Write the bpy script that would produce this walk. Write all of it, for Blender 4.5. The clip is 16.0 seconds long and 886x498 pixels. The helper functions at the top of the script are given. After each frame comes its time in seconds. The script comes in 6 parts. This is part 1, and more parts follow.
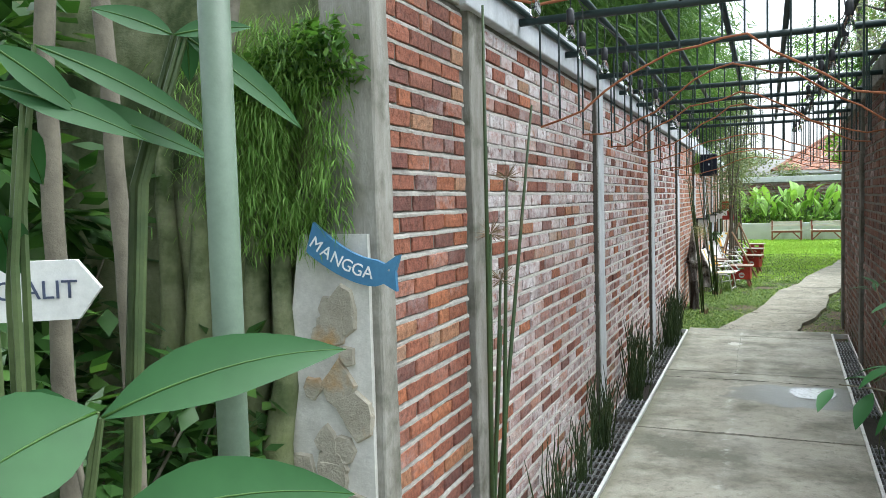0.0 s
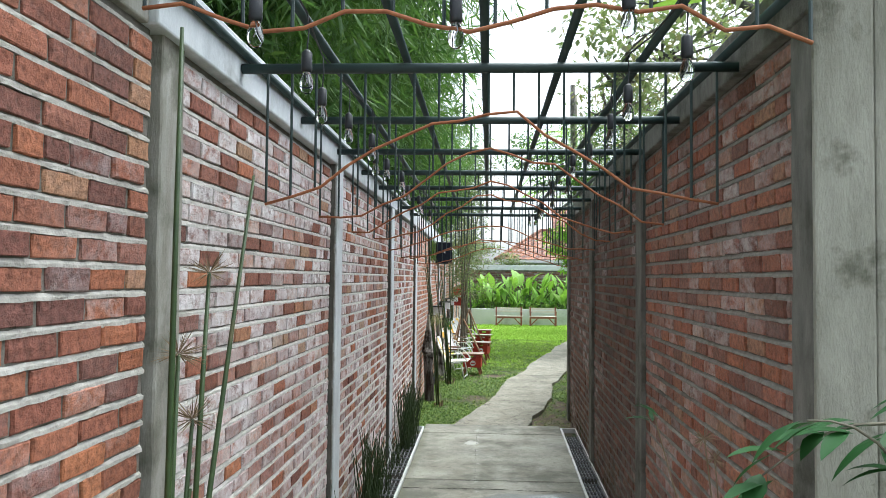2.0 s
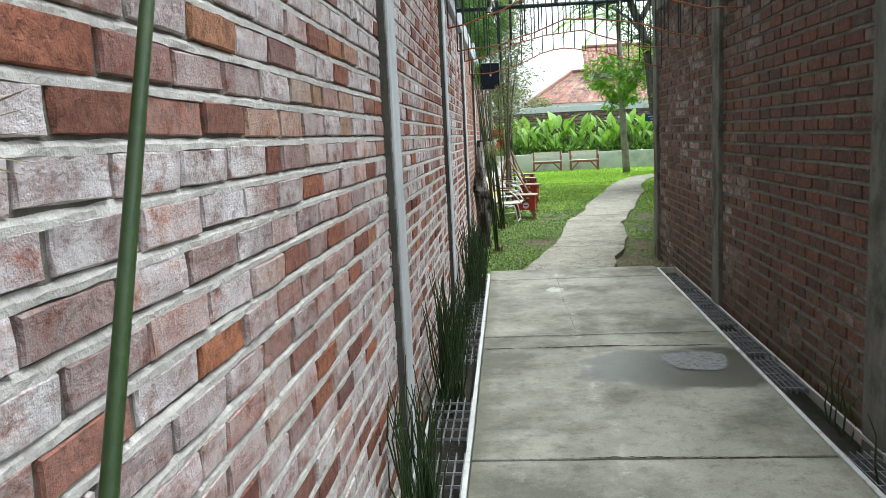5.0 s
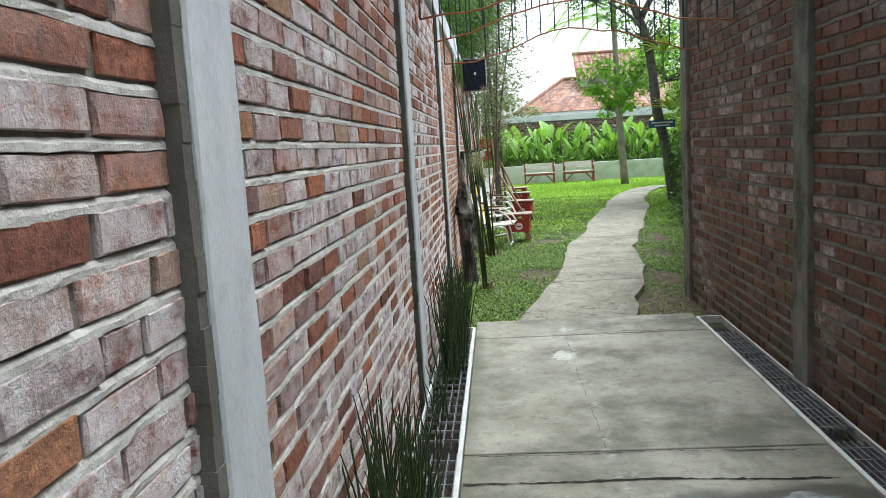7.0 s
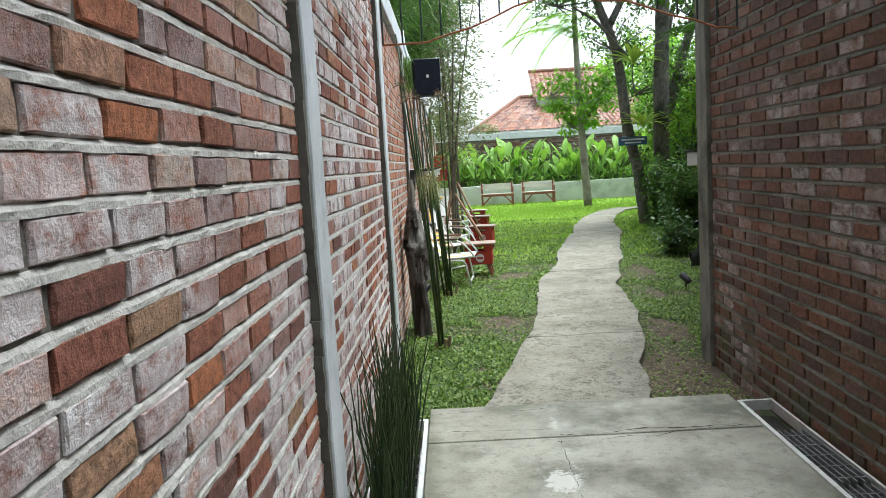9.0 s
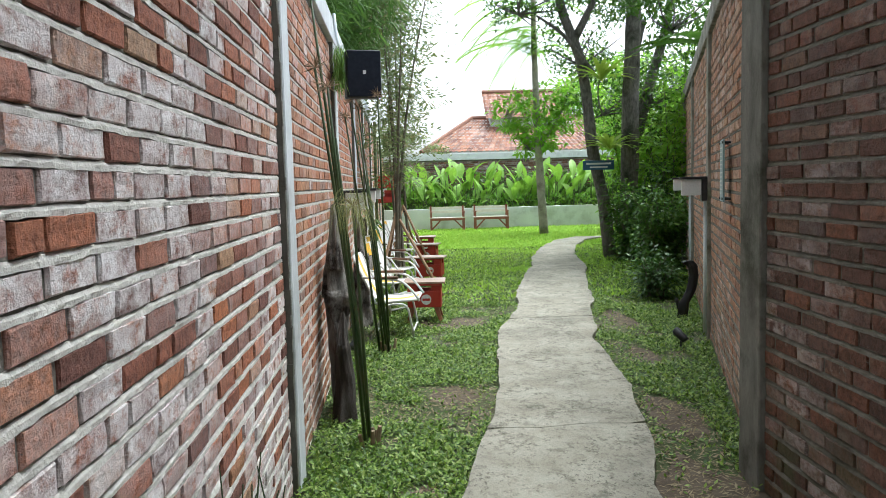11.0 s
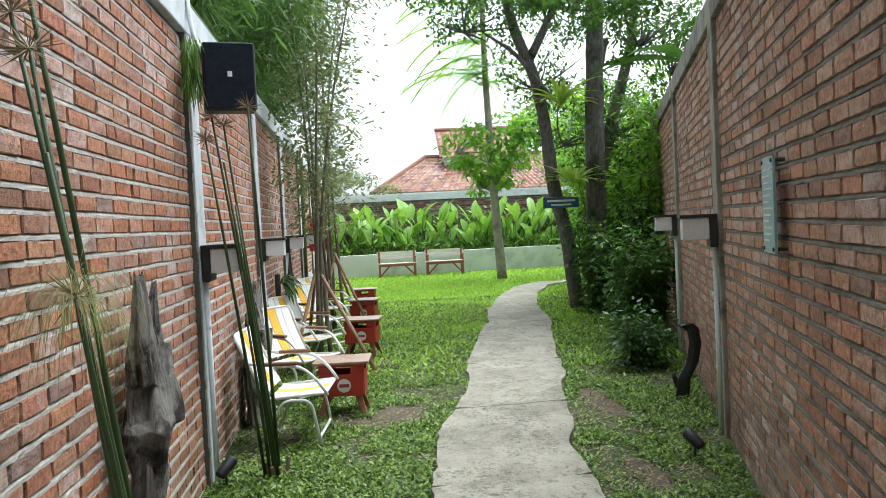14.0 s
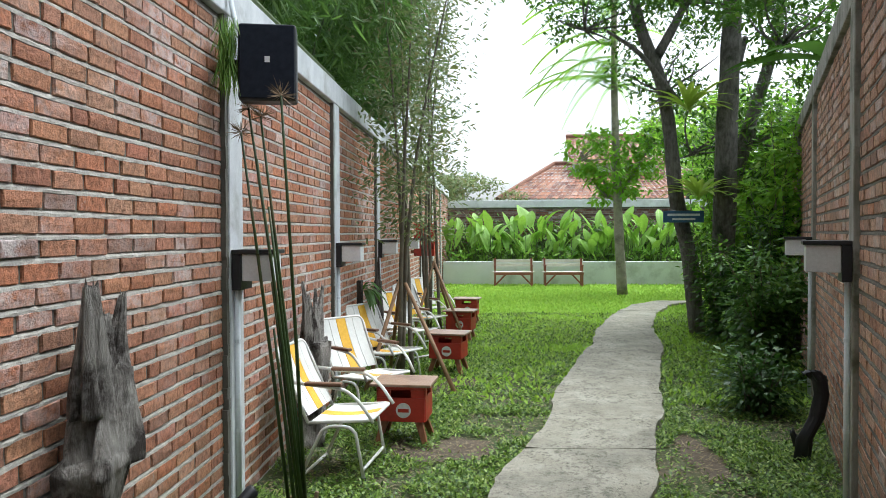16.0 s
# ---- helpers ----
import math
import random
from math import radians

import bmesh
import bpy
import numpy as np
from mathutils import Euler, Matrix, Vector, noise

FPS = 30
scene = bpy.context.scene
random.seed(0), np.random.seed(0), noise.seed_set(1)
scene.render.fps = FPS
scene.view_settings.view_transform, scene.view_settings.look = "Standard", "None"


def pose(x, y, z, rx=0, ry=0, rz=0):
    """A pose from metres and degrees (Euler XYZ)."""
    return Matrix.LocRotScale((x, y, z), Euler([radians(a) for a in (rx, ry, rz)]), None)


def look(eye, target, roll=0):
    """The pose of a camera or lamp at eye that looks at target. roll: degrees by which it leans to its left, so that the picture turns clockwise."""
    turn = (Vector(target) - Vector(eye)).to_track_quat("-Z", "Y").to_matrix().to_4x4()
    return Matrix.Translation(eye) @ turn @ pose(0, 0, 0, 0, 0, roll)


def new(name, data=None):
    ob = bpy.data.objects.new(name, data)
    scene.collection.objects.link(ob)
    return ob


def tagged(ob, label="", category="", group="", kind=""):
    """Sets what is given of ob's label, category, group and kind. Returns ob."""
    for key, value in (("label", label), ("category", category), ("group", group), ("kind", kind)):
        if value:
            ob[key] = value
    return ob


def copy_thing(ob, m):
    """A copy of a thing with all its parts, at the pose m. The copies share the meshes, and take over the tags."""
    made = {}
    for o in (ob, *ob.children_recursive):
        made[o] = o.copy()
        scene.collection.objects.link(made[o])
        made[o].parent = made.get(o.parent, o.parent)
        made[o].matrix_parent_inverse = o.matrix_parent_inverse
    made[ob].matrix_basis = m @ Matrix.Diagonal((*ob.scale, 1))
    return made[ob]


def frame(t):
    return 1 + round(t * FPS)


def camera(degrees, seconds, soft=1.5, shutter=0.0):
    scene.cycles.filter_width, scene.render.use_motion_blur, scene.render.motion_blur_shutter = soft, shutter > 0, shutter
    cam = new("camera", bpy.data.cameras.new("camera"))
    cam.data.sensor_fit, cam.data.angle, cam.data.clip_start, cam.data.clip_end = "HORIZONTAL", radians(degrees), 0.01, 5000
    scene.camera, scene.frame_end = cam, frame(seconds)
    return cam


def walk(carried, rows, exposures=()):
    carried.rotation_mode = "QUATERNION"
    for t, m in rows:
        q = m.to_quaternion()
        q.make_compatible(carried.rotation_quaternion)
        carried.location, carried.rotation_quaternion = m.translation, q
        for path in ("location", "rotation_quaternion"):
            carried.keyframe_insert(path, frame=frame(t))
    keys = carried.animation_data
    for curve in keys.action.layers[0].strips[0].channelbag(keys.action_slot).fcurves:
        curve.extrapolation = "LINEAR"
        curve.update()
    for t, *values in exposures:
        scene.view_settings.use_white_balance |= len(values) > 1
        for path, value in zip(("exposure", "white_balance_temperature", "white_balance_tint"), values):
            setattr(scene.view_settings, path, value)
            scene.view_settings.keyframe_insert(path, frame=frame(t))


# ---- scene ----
cam = camera(60.4, 16.0, 0.7)
PATH = [
    (0, (1.206, -0.399, 1.799), (0.432, 1.441, 1.677), -1.6),
    (0.5, (1.16, -0.145, 1.836), (0.619, 1.78, 1.8), -0.3),
    (1, (1.057, 0.139, 1.881), (0.755, 2.114, 1.965), 0.6),
    (1.5, (1.014, 0.322, 1.904), (0.852, 2.312, 2.023), 1.0),
    (2, (1.018, 0.5, 1.89), (0.911, 2.496, 1.966), 0.6),
    (2.5, (1.019, 0.695, 1.761), (0.838, 2.683, 1.647), -0.9),
    (3, (0.918, 0.996, 1.659), (0.668, 2.967, 1.424), -1.8),
    (3.2, (0.869, 1.132, 1.651), (0.609, 3.099, 1.399), -1.8),
    (5.3, (0.483, 2.655, 1.418), (0.316, 4.625, 1.12), -2.9),
    (5.5, (0.499, 2.857, 1.412), (0.334, 4.827, 1.108), -2.9),
    (6, (0.501, 3.295, 1.393), (0.362, 5.268, 1.098), -3.2),
    (6.5, (0.551, 3.851, 1.419), (0.412, 5.827, 1.145), -3.5),
    (7, (0.507, 4.342, 1.415), (0.358, 6.319, 1.155), -3.5),
    (7.5, (0.496, 4.776, 1.392), (0.353, 6.755, 1.142), -3.5),
    (8, (0.481, 5.241, 1.406), (0.33, 7.221, 1.173), -3.6),
    (8.5, (0.442, 5.69, 1.421), (0.343, 7.677, 1.212), -3.5),
    (9, (0.476, 6.141, 1.394), (0.448, 8.129, 1.177), -3.3),
    (9.5, (0.531, 6.55, 1.4), (0.558, 8.539, 1.193), -2.8),
    (9.7, (0.526, 6.764, 1.396), (0.589, 8.753, 1.188), -2.4),
    (11.8, (0.643, 8.563, 1.396), (0.771, 10.555, 1.272), -1.5),
    (12, (0.671, 8.736, 1.42), (0.813, 10.728, 1.306), -1.6),
    (12.5, (0.716, 9.047, 1.412), (0.897, 11.036, 1.312), -1.9),
    (13, (0.752, 9.375, 1.424), (0.974, 11.361, 1.338), -2.4),
    (13.5, (0.847, 9.637, 1.404), (1.086, 11.621, 1.317), -2.7),
    (14, (0.995, 9.902, 1.428), (1.213, 11.889, 1.362), -2.8),
    (14.5, (1.122, 10.155, 1.435), (1.274, 12.149, 1.397), -2.4),
    (15, (1.237, 10.372, 1.451), (1.279, 12.372, 1.434), -1.7),
    (15.5, (1.371, 10.501, 1.47), (1.305, 12.5, 1.446), -1.0),
    (16, (1.458, 10.568, 1.458), (1.331, 12.564, 1.415), -0.2),
]
walk(cam, [(t, look(eye, target, roll)) for t, eye, target, roll in PATH],
     [(0, 1.76, 5950, 5), (3, 1.70, 5950, 5), (9, 1.68, 5950, 5), (13.5, 1.66, 5980, 6), (15.5, 1.42, 5980, 6), (16, 1.42, 5980, 6)])

# ---------------------------------------------------------------- world, sun
world = bpy.data.worlds.new("overcast_sky")
scene.world = world
world.use_nodes = True
wn = world.node_tree
sky = wn.nodes.new("ShaderNodeTexSky")
sky.sky_type, sky.sun_disc = "NISHITA", False
sky.sun_elevation, sky.sun_rotation = radians(66), radians(55)
sky.air_density, sky.dust_density, sky.ozone_density = 1.0, 4.0, 1.0
haze = wn.nodes.new("ShaderNodeHueSaturation")
haze.inputs["Saturation"].default_value = 0.22
wn.links.new(sky.outputs[0], haze.inputs["Color"])
wn.links.new(haze.outputs[0], wn.nodes["Background"].inputs[0])
wn.nodes["Background"].inputs[1].default_value = 0.142

sun_data = bpy.data.lights.new("sun", "SUN")
sun_data.energy, sun_data.angle, sun_data.color = 1.05, radians(55), (0.97, 1.0, 0.93)
sun = new("sun", sun_data)
sun.matrix_world = look((2.9, 2.4, 14), (0, 0, 0))

# ---------------------------------------------------------------- geometry helpers
rnd = random.Random(7)


class Geo:
    """Vertices and faces gathered for one mesh."""

    def __init__(self):
        self.v, self.f = [], []

    def add(self, vs, fs):
        n = len(self.v)
        self.v.extend(vs)
        self.f.extend(tuple(i + n for i in f) for f in fs)

    def box(self, x0, x1, y0, y1, z0, z1, m=None):
        vs = [Vector((x, y, z)) for z in (z0, z1) for x, y in ((x0, y0), (x1, y0), (x1, y1), (x0, y1))]
        if m:
            vs = [m @ p for p in vs]
        self.add([tuple(p) for p in vs], [(3, 2, 1, 0), (4, 5, 6, 7), (0, 1, 5, 4), (1, 2, 6, 5), (2, 3, 7, 6), (3, 0, 4, 7)])
        return self

    def tube(self, pts, rad, n=8, wob=0.0):
        pts = [Vector(p) for p in pts]
        if isinstance(rad, (int, float)):
            rad = [rad] * len(pts)
        side = None
        rings = []
        for i, p in enumerate(pts):
            d = (pts[min(i + 1, len(pts) - 1)] - pts[max(i - 1, 0)]).normalized()
            if side is None:
                side = d.cross(Vector((0, 0, 1)) if abs(d.z) < 0.9 else Vector((1, 0, 0)))
            side = (side - d * side.dot(d)).normalized()
            up = d.cross(side)
            ring = []
            for k in range(n):
                a = 2 * math.pi * k / n
                r = rad[i] * (1 + (rnd.uniform(-wob, wob) if wob else 0))
                ring.append(tuple(p + side * (r * math.cos(a)) + up * (r * math.sin(a))))
            rings.append(ring)
        vs = [q for ring in rings for q in ring]
        fs = []
        for i in range(len(rings) - 1):
            for k in range(n):
                a, b = i * n + k, i * n + (k + 1) % n
                fs.append((a, b, b + n, a + n))
        fs.append(tuple(reversed(range(n))))
        fs.append(tuple(range((len(rings) - 1) * n, len(rings) * n)))
        self.add(vs, fs)
        return self

    def leaf(self, base, way, length, width, bend=0.3, segs=3, fold=0.15, up=None, shape=(0.0, 0.75, 1.0, 0.7, 0.0)):
        """A leaf blade of two halves along a bending midrib."""
        d = Vector(way).normalized()
        p = Vector(base)
        ref = Vector(up) if up else Vector((0, 0, 1))
        side = d.cross(ref)
        if side.length < 1e-3:
            side = d.cross(Vector((1, 0, 0)))
        side.normalize()
        vs, fs = [], []
        for i in range(segs + 1):
            s = i / segs
            q = s * (len(shape) - 1)
            j = min(int(q), len(shape) - 2)
            w = width / 2 * (shape[j] + (shape[j + 1] - shape[j]) * (q - j))
            nrm = side.cross(d)
            lift = nrm * (fold * w)
            vs += [tuple(p - side * w + lift), tuple(p), tuple(p + side * w + lift)]
            if i:
                k = (i - 1) * 3
                fs += [(k, k + 1, k + 4, k + 3), (k + 1, k + 2, k + 5, k + 4)]
            p = p + d * (length / segs)
            d = (d + Vector((0, 0, -1)) * (bend / segs)).normalized()
        self.add(vs, fs)
        return self

    def sliver(self, base, way, length, width, up=None):
        """A small leaf of four corners."""
        d = Vector(way).normalized()
        side = d.cross(Vector(up) if up else Vector((rnd.uniform(-1, 1), rnd.uniform(-1, 1), rnd.uniform(-.2, 1))))
        if side.length < 1e-4:
            side = Vector((1, 0, 0))
        side.normalize()
        p = Vector(base)
        m = p + d * (length * 0.45)
        self.add([tuple(p), tuple(m + side * (width / 2)), tuple(p + d * length), tuple(m - side * (width / 2))], [(0, 1, 2, 3)])
        return self

    def slab(self, outline, z0, z1):
        """A prism over an outline of (x, y)."""
        n = len(outline)
        vs = [(x, y, z0) for x, y in outline] + [(x, y, z1) for x, y in outline]
        fs = [tuple(range(n, 2 * n)), tuple(reversed(range(n)))] + [(i, (i + 1) % n, (i + 1) % n + n, i + n) for i in range(n)]
        self.add(vs, fs)
        return self


def part(name, geo, material, parent=None, label="", smooth=False, bevel=0.0):
    """Links gathered geometry as one mesh object under a thing or a part."""
    me = bpy.data.meshes.new(name)
    me.from_pydata(geo.v, [], geo.f)
    me.materials.append(material)
    if smooth:
        me.shade_smooth()
    ob = new(name, me)
    if parent is not None:
        ob.parent = parent
    if label:
        ob["label"] = label
    if bevel:
        b = ob.modifiers.new("bevel", "BEVEL")
        b.width, b.segments, b.limit_method = bevel, 2, "ANGLE"
    return ob


def thing(name, at, label, category, group="", kind="", rz=0.0):
    ob = new(name)
    ob.empty_display_size = 0.1
    ob.matrix_world = pose(at[0], at[1], at[2], 0, 0, rz)
    return tagged(ob, label, category, group, kind)


def structure(name, geo, material, label, category, smooth=False, bevel=0.0):
    return tagged(part(name, geo, material, None, "", smooth, bevel), label, category, "", "structure")


# ---------------------------------------------------------------- materials
class Nodes:
    def __init__(self, name):
        self.m = bpy.data.materials.new(name)
        self.m.use_nodes = True
        self.t = self.m.node_tree
        self.b = self.t.nodes["Principled BSDF"]
        self.pos = self.t.nodes.new("ShaderNodeNewGeometry")

    def link(self, a, b):
        self.t.links.new(a, b)

    def noise(self, scale, detail=4.0, rough=0.55, stretch=None):
        n = self.t.nodes.new("ShaderNodeTexNoise")
        n.inputs["Scale"].default_value, n.inputs["Detail"].default_value, n.inputs["Roughness"].default_value = scale, detail, rough
        src = self.pos.outputs["Position"]
        if stretch:
            mp = self.t.nodes.new("ShaderNodeMapping")
            mp.inputs["Scale"].default_value = stretch
            self.link(src, mp.inputs["Vector"])
            src = mp.outputs[0]
        self.link(src, n.inputs["Vector"])
        return n.outputs["Fac"]

    def ramp(self, fac, stops):
        r = self.t.nodes.new("ShaderNodeValToRGB")
        e = r.color_ramp.elements
        while len(e) < len(stops):
            e.new(0.5)
        for el, (p, c) in zip(e, stops):
            el.position = p
            el.color = (*c, 1) if isinstance(c, tuple) else (c, c, c, 1)
        self.link(fac, r.inputs[0])
        return r.outputs[0]

    def mix(self, fac, a, b, how="MIX"):
        n = self.t.nodes.new("ShaderNodeMix")
        n.data_type, n.blend_type = "RGBA", how
        for k, val in ((0, fac), (6, a), (7, b)):
            sock = n.inputs[k]
            if isinstance(val, (int, float)):
                sock.default_value = val if k == 0 else (val, val, val, 1)
            elif isinstance(val, tuple):
                sock.default_value = (*val, 1)
            else:
                self.link(val, sock)
        return n.outputs[2]

    def math(self, op, a, b=0.0):
        n = self.t.nodes.new("ShaderNodeMath")
        n.operation = op
        for sock, val in zip(n.inputs, (a, b)):
            if isinstance(val, (int, float)):
                sock.default_value = val
            else:
                self.link(val, sock)
        return n.outputs[0]

    def random(self, island):
        if island:
            return self.pos.outputs["Random Per Island"]
        n = self.t.nodes.new("ShaderNodeObjectInfo")
        return n.outputs["Random"]

    def height(self, fac, strength, distance=0.01):
        n = self.t.nodes.new("ShaderNodeBump")
        n.inputs["Strength"].default_value, n.inputs["Distance"].default_value = strength, distance
        self.link(fac, n.inputs["Height"])
        self.link(n.outputs[0], self.b.inputs["Normal"])

    def done(self, colour, rough=0.8, metal=0.0, spec=None):
        if isinstance(colour, tuple):
            self.b.inputs["Base Color"].default_value = (*colour, 1)
        else:
            self.link(colour, self.b.inputs["Base Color"])
        if isinstance(rough, (int, float)):
            self.b.inputs["Roughness"].default_value = rough
        else:
            self.link(rough, self.b.inputs["Roughness"])
        self.b.inputs["Metallic"].default_value = metal
        if spec is not None:
            self.b.inputs["Specular IOR Level"].default_value = spec
        return self.m


def surface(name, c1, c2, scale=9.0, rough=0.8, bump=0.3, stain=None, stain_scale=1.3, stain_at=(0.52, 0.68), metal=0.0, fine=60.0, depth=0.01, stretch=None, spec=None):
    n = Nodes(name)
    col = n.mix(n.ramp(n.noise(scale, 6, 0.6, stretch), [(0.3, 0.0), (0.7, 1.0)]), c1, c2)
    if stain:
        col = n.mix(n.ramp(n.noise(stain_scale, 5, 0.65), [(stain_at[0], 0.0), (stain_at[1], 1.0)]), col, stain)
    grain = n.noise(fine, 5, 0.7, stretch)
    col = n.mix(0.25, col, n.ramp(grain, [(0.3, 0.35), (0.7, 1.0)]), "MULTIPLY")
    if bump:
        n.height(grain, bump, depth)
    return n.done(col, rough, metal, spec)


def brick_material(name, tones, bloom, island, bloom_scale=0.8, moss=0.0, rough=0.82):
    n = Nodes(name)
    r = n.random(island)
    stops = [(i / (len(tones) - 1), c) for i, c in enumerate(tones)]
    col = n.ramp(r, stops)
    speck = n.noise(38, 6, 0.7)
    col = n.mix(0.8, col, n.ramp(speck, [(0.34, 0.35), (0.60, 1.12)]), "MULTIPLY")
    # burnt dark smears and a sanded orange face, both broken up
    col = n.mix(n.ramp(n.noise(17, 5, 0.7), [(0.58, 0.0), (0.72, 0.6)]), col, (0.11, 0.055, 0.045))
    col = n.mix(n.ramp(n.noise(130, 3, 0.6), [(0.66, 0.0), (0.72, 0.7)]), col, (0.06, 0.035, 0.03))
    # lime bloom: in large clouds, brick by brick, wiped along the course and broken up by fine grain
    cloud = n.ramp(n.noise(bloom_scale, 3, 0.5), [(0.50 - bloom * 0.22, 0.0), (0.66 - bloom * 0.18, 1.0)])
    each = n.ramp(n.math("FRACT", n.math("MULTIPLY", r, 17.31)), [(0.62 - bloom * 0.42, 0.0), (0.92 - bloom * 0.32, 1.0)])
    fleck = n.ramp(n.noise(11, 7, 0.75, (1, 1, 1.6)), [(0.40 - bloom * 0.06, 0.0), (0.58 - bloom * 0.05, 1.0)])
    fac = n.math("MULTIPLY", n.math("MULTIPLY", cloud, each), n.math("MULTIPLY", fleck, min(0.95, bloom * 1.4)))
    pale = n.mix(n.ramp(n.noise(6, 5, 0.7), [(0.38, 0.0), (0.62, 1.0)]), (0.56, 0.47, 0.47), (0.86, 0.82, 0.83))
    col = n.mix(fac, col, pale)
    # smears of mortar left on the faces
    col = n.mix(n.ramp(n.noise(5.5, 8, 0.78), [(0.63, 0.0), (0.72, 0.65)]), col, (0.52, 0.49, 0.46))
    if moss:
        sep = n.t.nodes.new("ShaderNodeSeparateXYZ")
        n.link(n.pos.outputs["Position"], sep.inputs[0])
        low = n.math("MULTIPLY", n.ramp(sep.outputs[2], [(0.05, 1.0), (0.55, 0.0)]), n.ramp(n.noise(5, 5), [(0.42, 0.0), (0.62, moss)]))
        col = n.mix(low, col, (0.07, 0.09, 0.035))
    n.height(n.mix(0.4, speck, n.noise(60, 5, 0.75)), 1.0, 0.018)
    return n.done(col, rough, 0.0, 0.4)


def leaf_material(name, tones, gloss=0.45, through_light=0.35, spec=0.4):
    n = Nodes(name)
    col = n.ramp(n.random(True), [(i / (len(tones) - 1), c) for i, c in enumerate(tones)])
    col = n.mix(0.35, col, n.ramp(n.noise(14, 4), [(0.3, 0.5), (0.7, 1.0)]), "MULTIPLY")
    n.done(col, gloss, 0.0, spec)
    tr = n.t.nodes.new("ShaderNodeBsdfTranslucent")
    n.link(n.mix(0.5, col, (1.0, 1.0, 0.35), "MULTIPLY"), tr.inputs[0])
    mx = n.t.nodes.new("ShaderNodeMixShader")
    mx.inputs[0].default_value = through_light
    n.link(n.b.outputs[0], mx.inputs[1])
    n.link(tr.outputs[0], mx.inputs[2])
    n.link(mx.outputs[0], n.t.nodes["Material Output"].inputs[0])
    return n.m


RED = [(0.30, 0.105, 0.07), (0.40, 0.145, 0.085), (0.22, 0.085, 0.065), (0.46, 0.165, 0.085), (0.19, 0.08, 0.065), (0.36, 0.145, 0.10), (0.50, 0.17, 0.075), (0.43, 0.26, 0.16)]
# red brick darkened to carry the shade of the right wall, then its better lit copy
SHADED_RED = [(0.155, 0.066, 0.046), (0.20, 0.077, 0.047), (0.125, 0.056, 0.043), (0.235, 0.092, 0.053), (0.10, 0.05, 0.04), (0.17, 0.085, 0.064), (0.21, 0.115, 0.077)]
OPEN_SIDE_RED = [(0.34, 0.115, 0.075), (0.45, 0.15, 0.085), (0.25, 0.10, 0.072), (0.50, 0.18, 0.095), (0.22, 0.095, 0.07), (0.38, 0.16, 0.115), (0.46, 0.24, 0.15)]
TAN = [(0.45, 0.185, 0.10), (0.53, 0.245, 0.135), (0.36, 0.15, 0.095), (0.57, 0.29, 0.165), (0.29, 0.145, 0.10), (0.54, 0.21, 0.11), (0.46, 0.26, 0.17), (0.50, 0.19, 0.12)]
BROWN = [(0.47, 0.245, 0.16), (0.56, 0.32, 0.21), (0.36, 0.185, 0.125), (0.60, 0.38, 0.27), (0.30, 0.165, 0.12), (0.56, 0.26, 0.16), (0.50, 0.32, 0.23)]
BRICK = {}
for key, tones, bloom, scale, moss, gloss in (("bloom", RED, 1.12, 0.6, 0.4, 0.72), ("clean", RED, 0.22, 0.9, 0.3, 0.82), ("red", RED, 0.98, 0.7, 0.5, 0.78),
                                              ("tan", TAN, 0.40, 1.0, 0.4, 0.82), ("brown", BROWN, 0.34, 0.9, 0.4, 0.75), ("dark", SHADED_RED, 0.36, 0.8, 0.7, 0.7), ("worn", OPEN_SIDE_RED, 0.42, 0.8, 0.6, 0.6)):
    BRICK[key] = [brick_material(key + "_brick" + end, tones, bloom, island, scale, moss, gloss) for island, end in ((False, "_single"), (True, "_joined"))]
# concrete darkened to hold the shade of the slot and pillar sides
M_slotshade = surface("slot_shade_concrete", (0.10, 0.095, 0.08), (0.17, 0.16, 0.14), 6, 0.95, 0.6)
M_mortar = surface("lime_mortar", (0.48, 0.452, 0.415), (0.69, 0.665, 0.625), 22, 0.95, 0.7, (0.30, 0.285, 0.255), 2.2, (0.56, 0.75), depth=0.015)
M_mortar_mid = surface("grey_lime_mortar", (0.37, 0.345, 0.31), (0.55, 0.525, 0.48), 22, 0.95, 0.7, (0.24, 0.225, 0.20), 2.2, (0.54, 0.72), depth=0.015)
M_mortar_dull = surface("dull_mortar", (0.27, 0.255, 0.225), (0.41, 0.39, 0.355), 22, 0.95, 0.7, (0.15, 0.14, 0.115), 2.2, (0.52, 0.72), depth=0.015)
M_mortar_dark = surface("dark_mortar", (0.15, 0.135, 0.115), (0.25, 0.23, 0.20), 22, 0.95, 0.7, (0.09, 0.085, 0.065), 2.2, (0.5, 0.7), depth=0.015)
M_concrete = surface("grey_concrete", (0.52, 0.545, 0.57), (0.68, 0.70, 0.72), 4, 0.85, 0.3, (0.36, 0.365, 0.36), 2.6, (0.54, 0.72), stretch=(2, 2, 0.8))
M_oldconcrete = surface("weathered_concrete", (0.215, 0.20, 0.165), (0.41, 0.395, 0.355), 5, 0.92, 0.6, (0.12, 0.12, 0.085), 3.2, (0.5, 0.66), fine=50, stretch=(2.5, 2.5, 0.7))
# weathered concrete again, darkened to stand for the shaded right side
M_shadedconcrete = surface("shaded_concrete", (0.12, 0.115, 0.10), (0.25, 0.24, 0.215), 5, 0.9, 0.6, (0.07, 0.07, 0.05), 3.2, (0.5, 0.66), fine=50, stretch=(2.5, 2.5, 0.7))
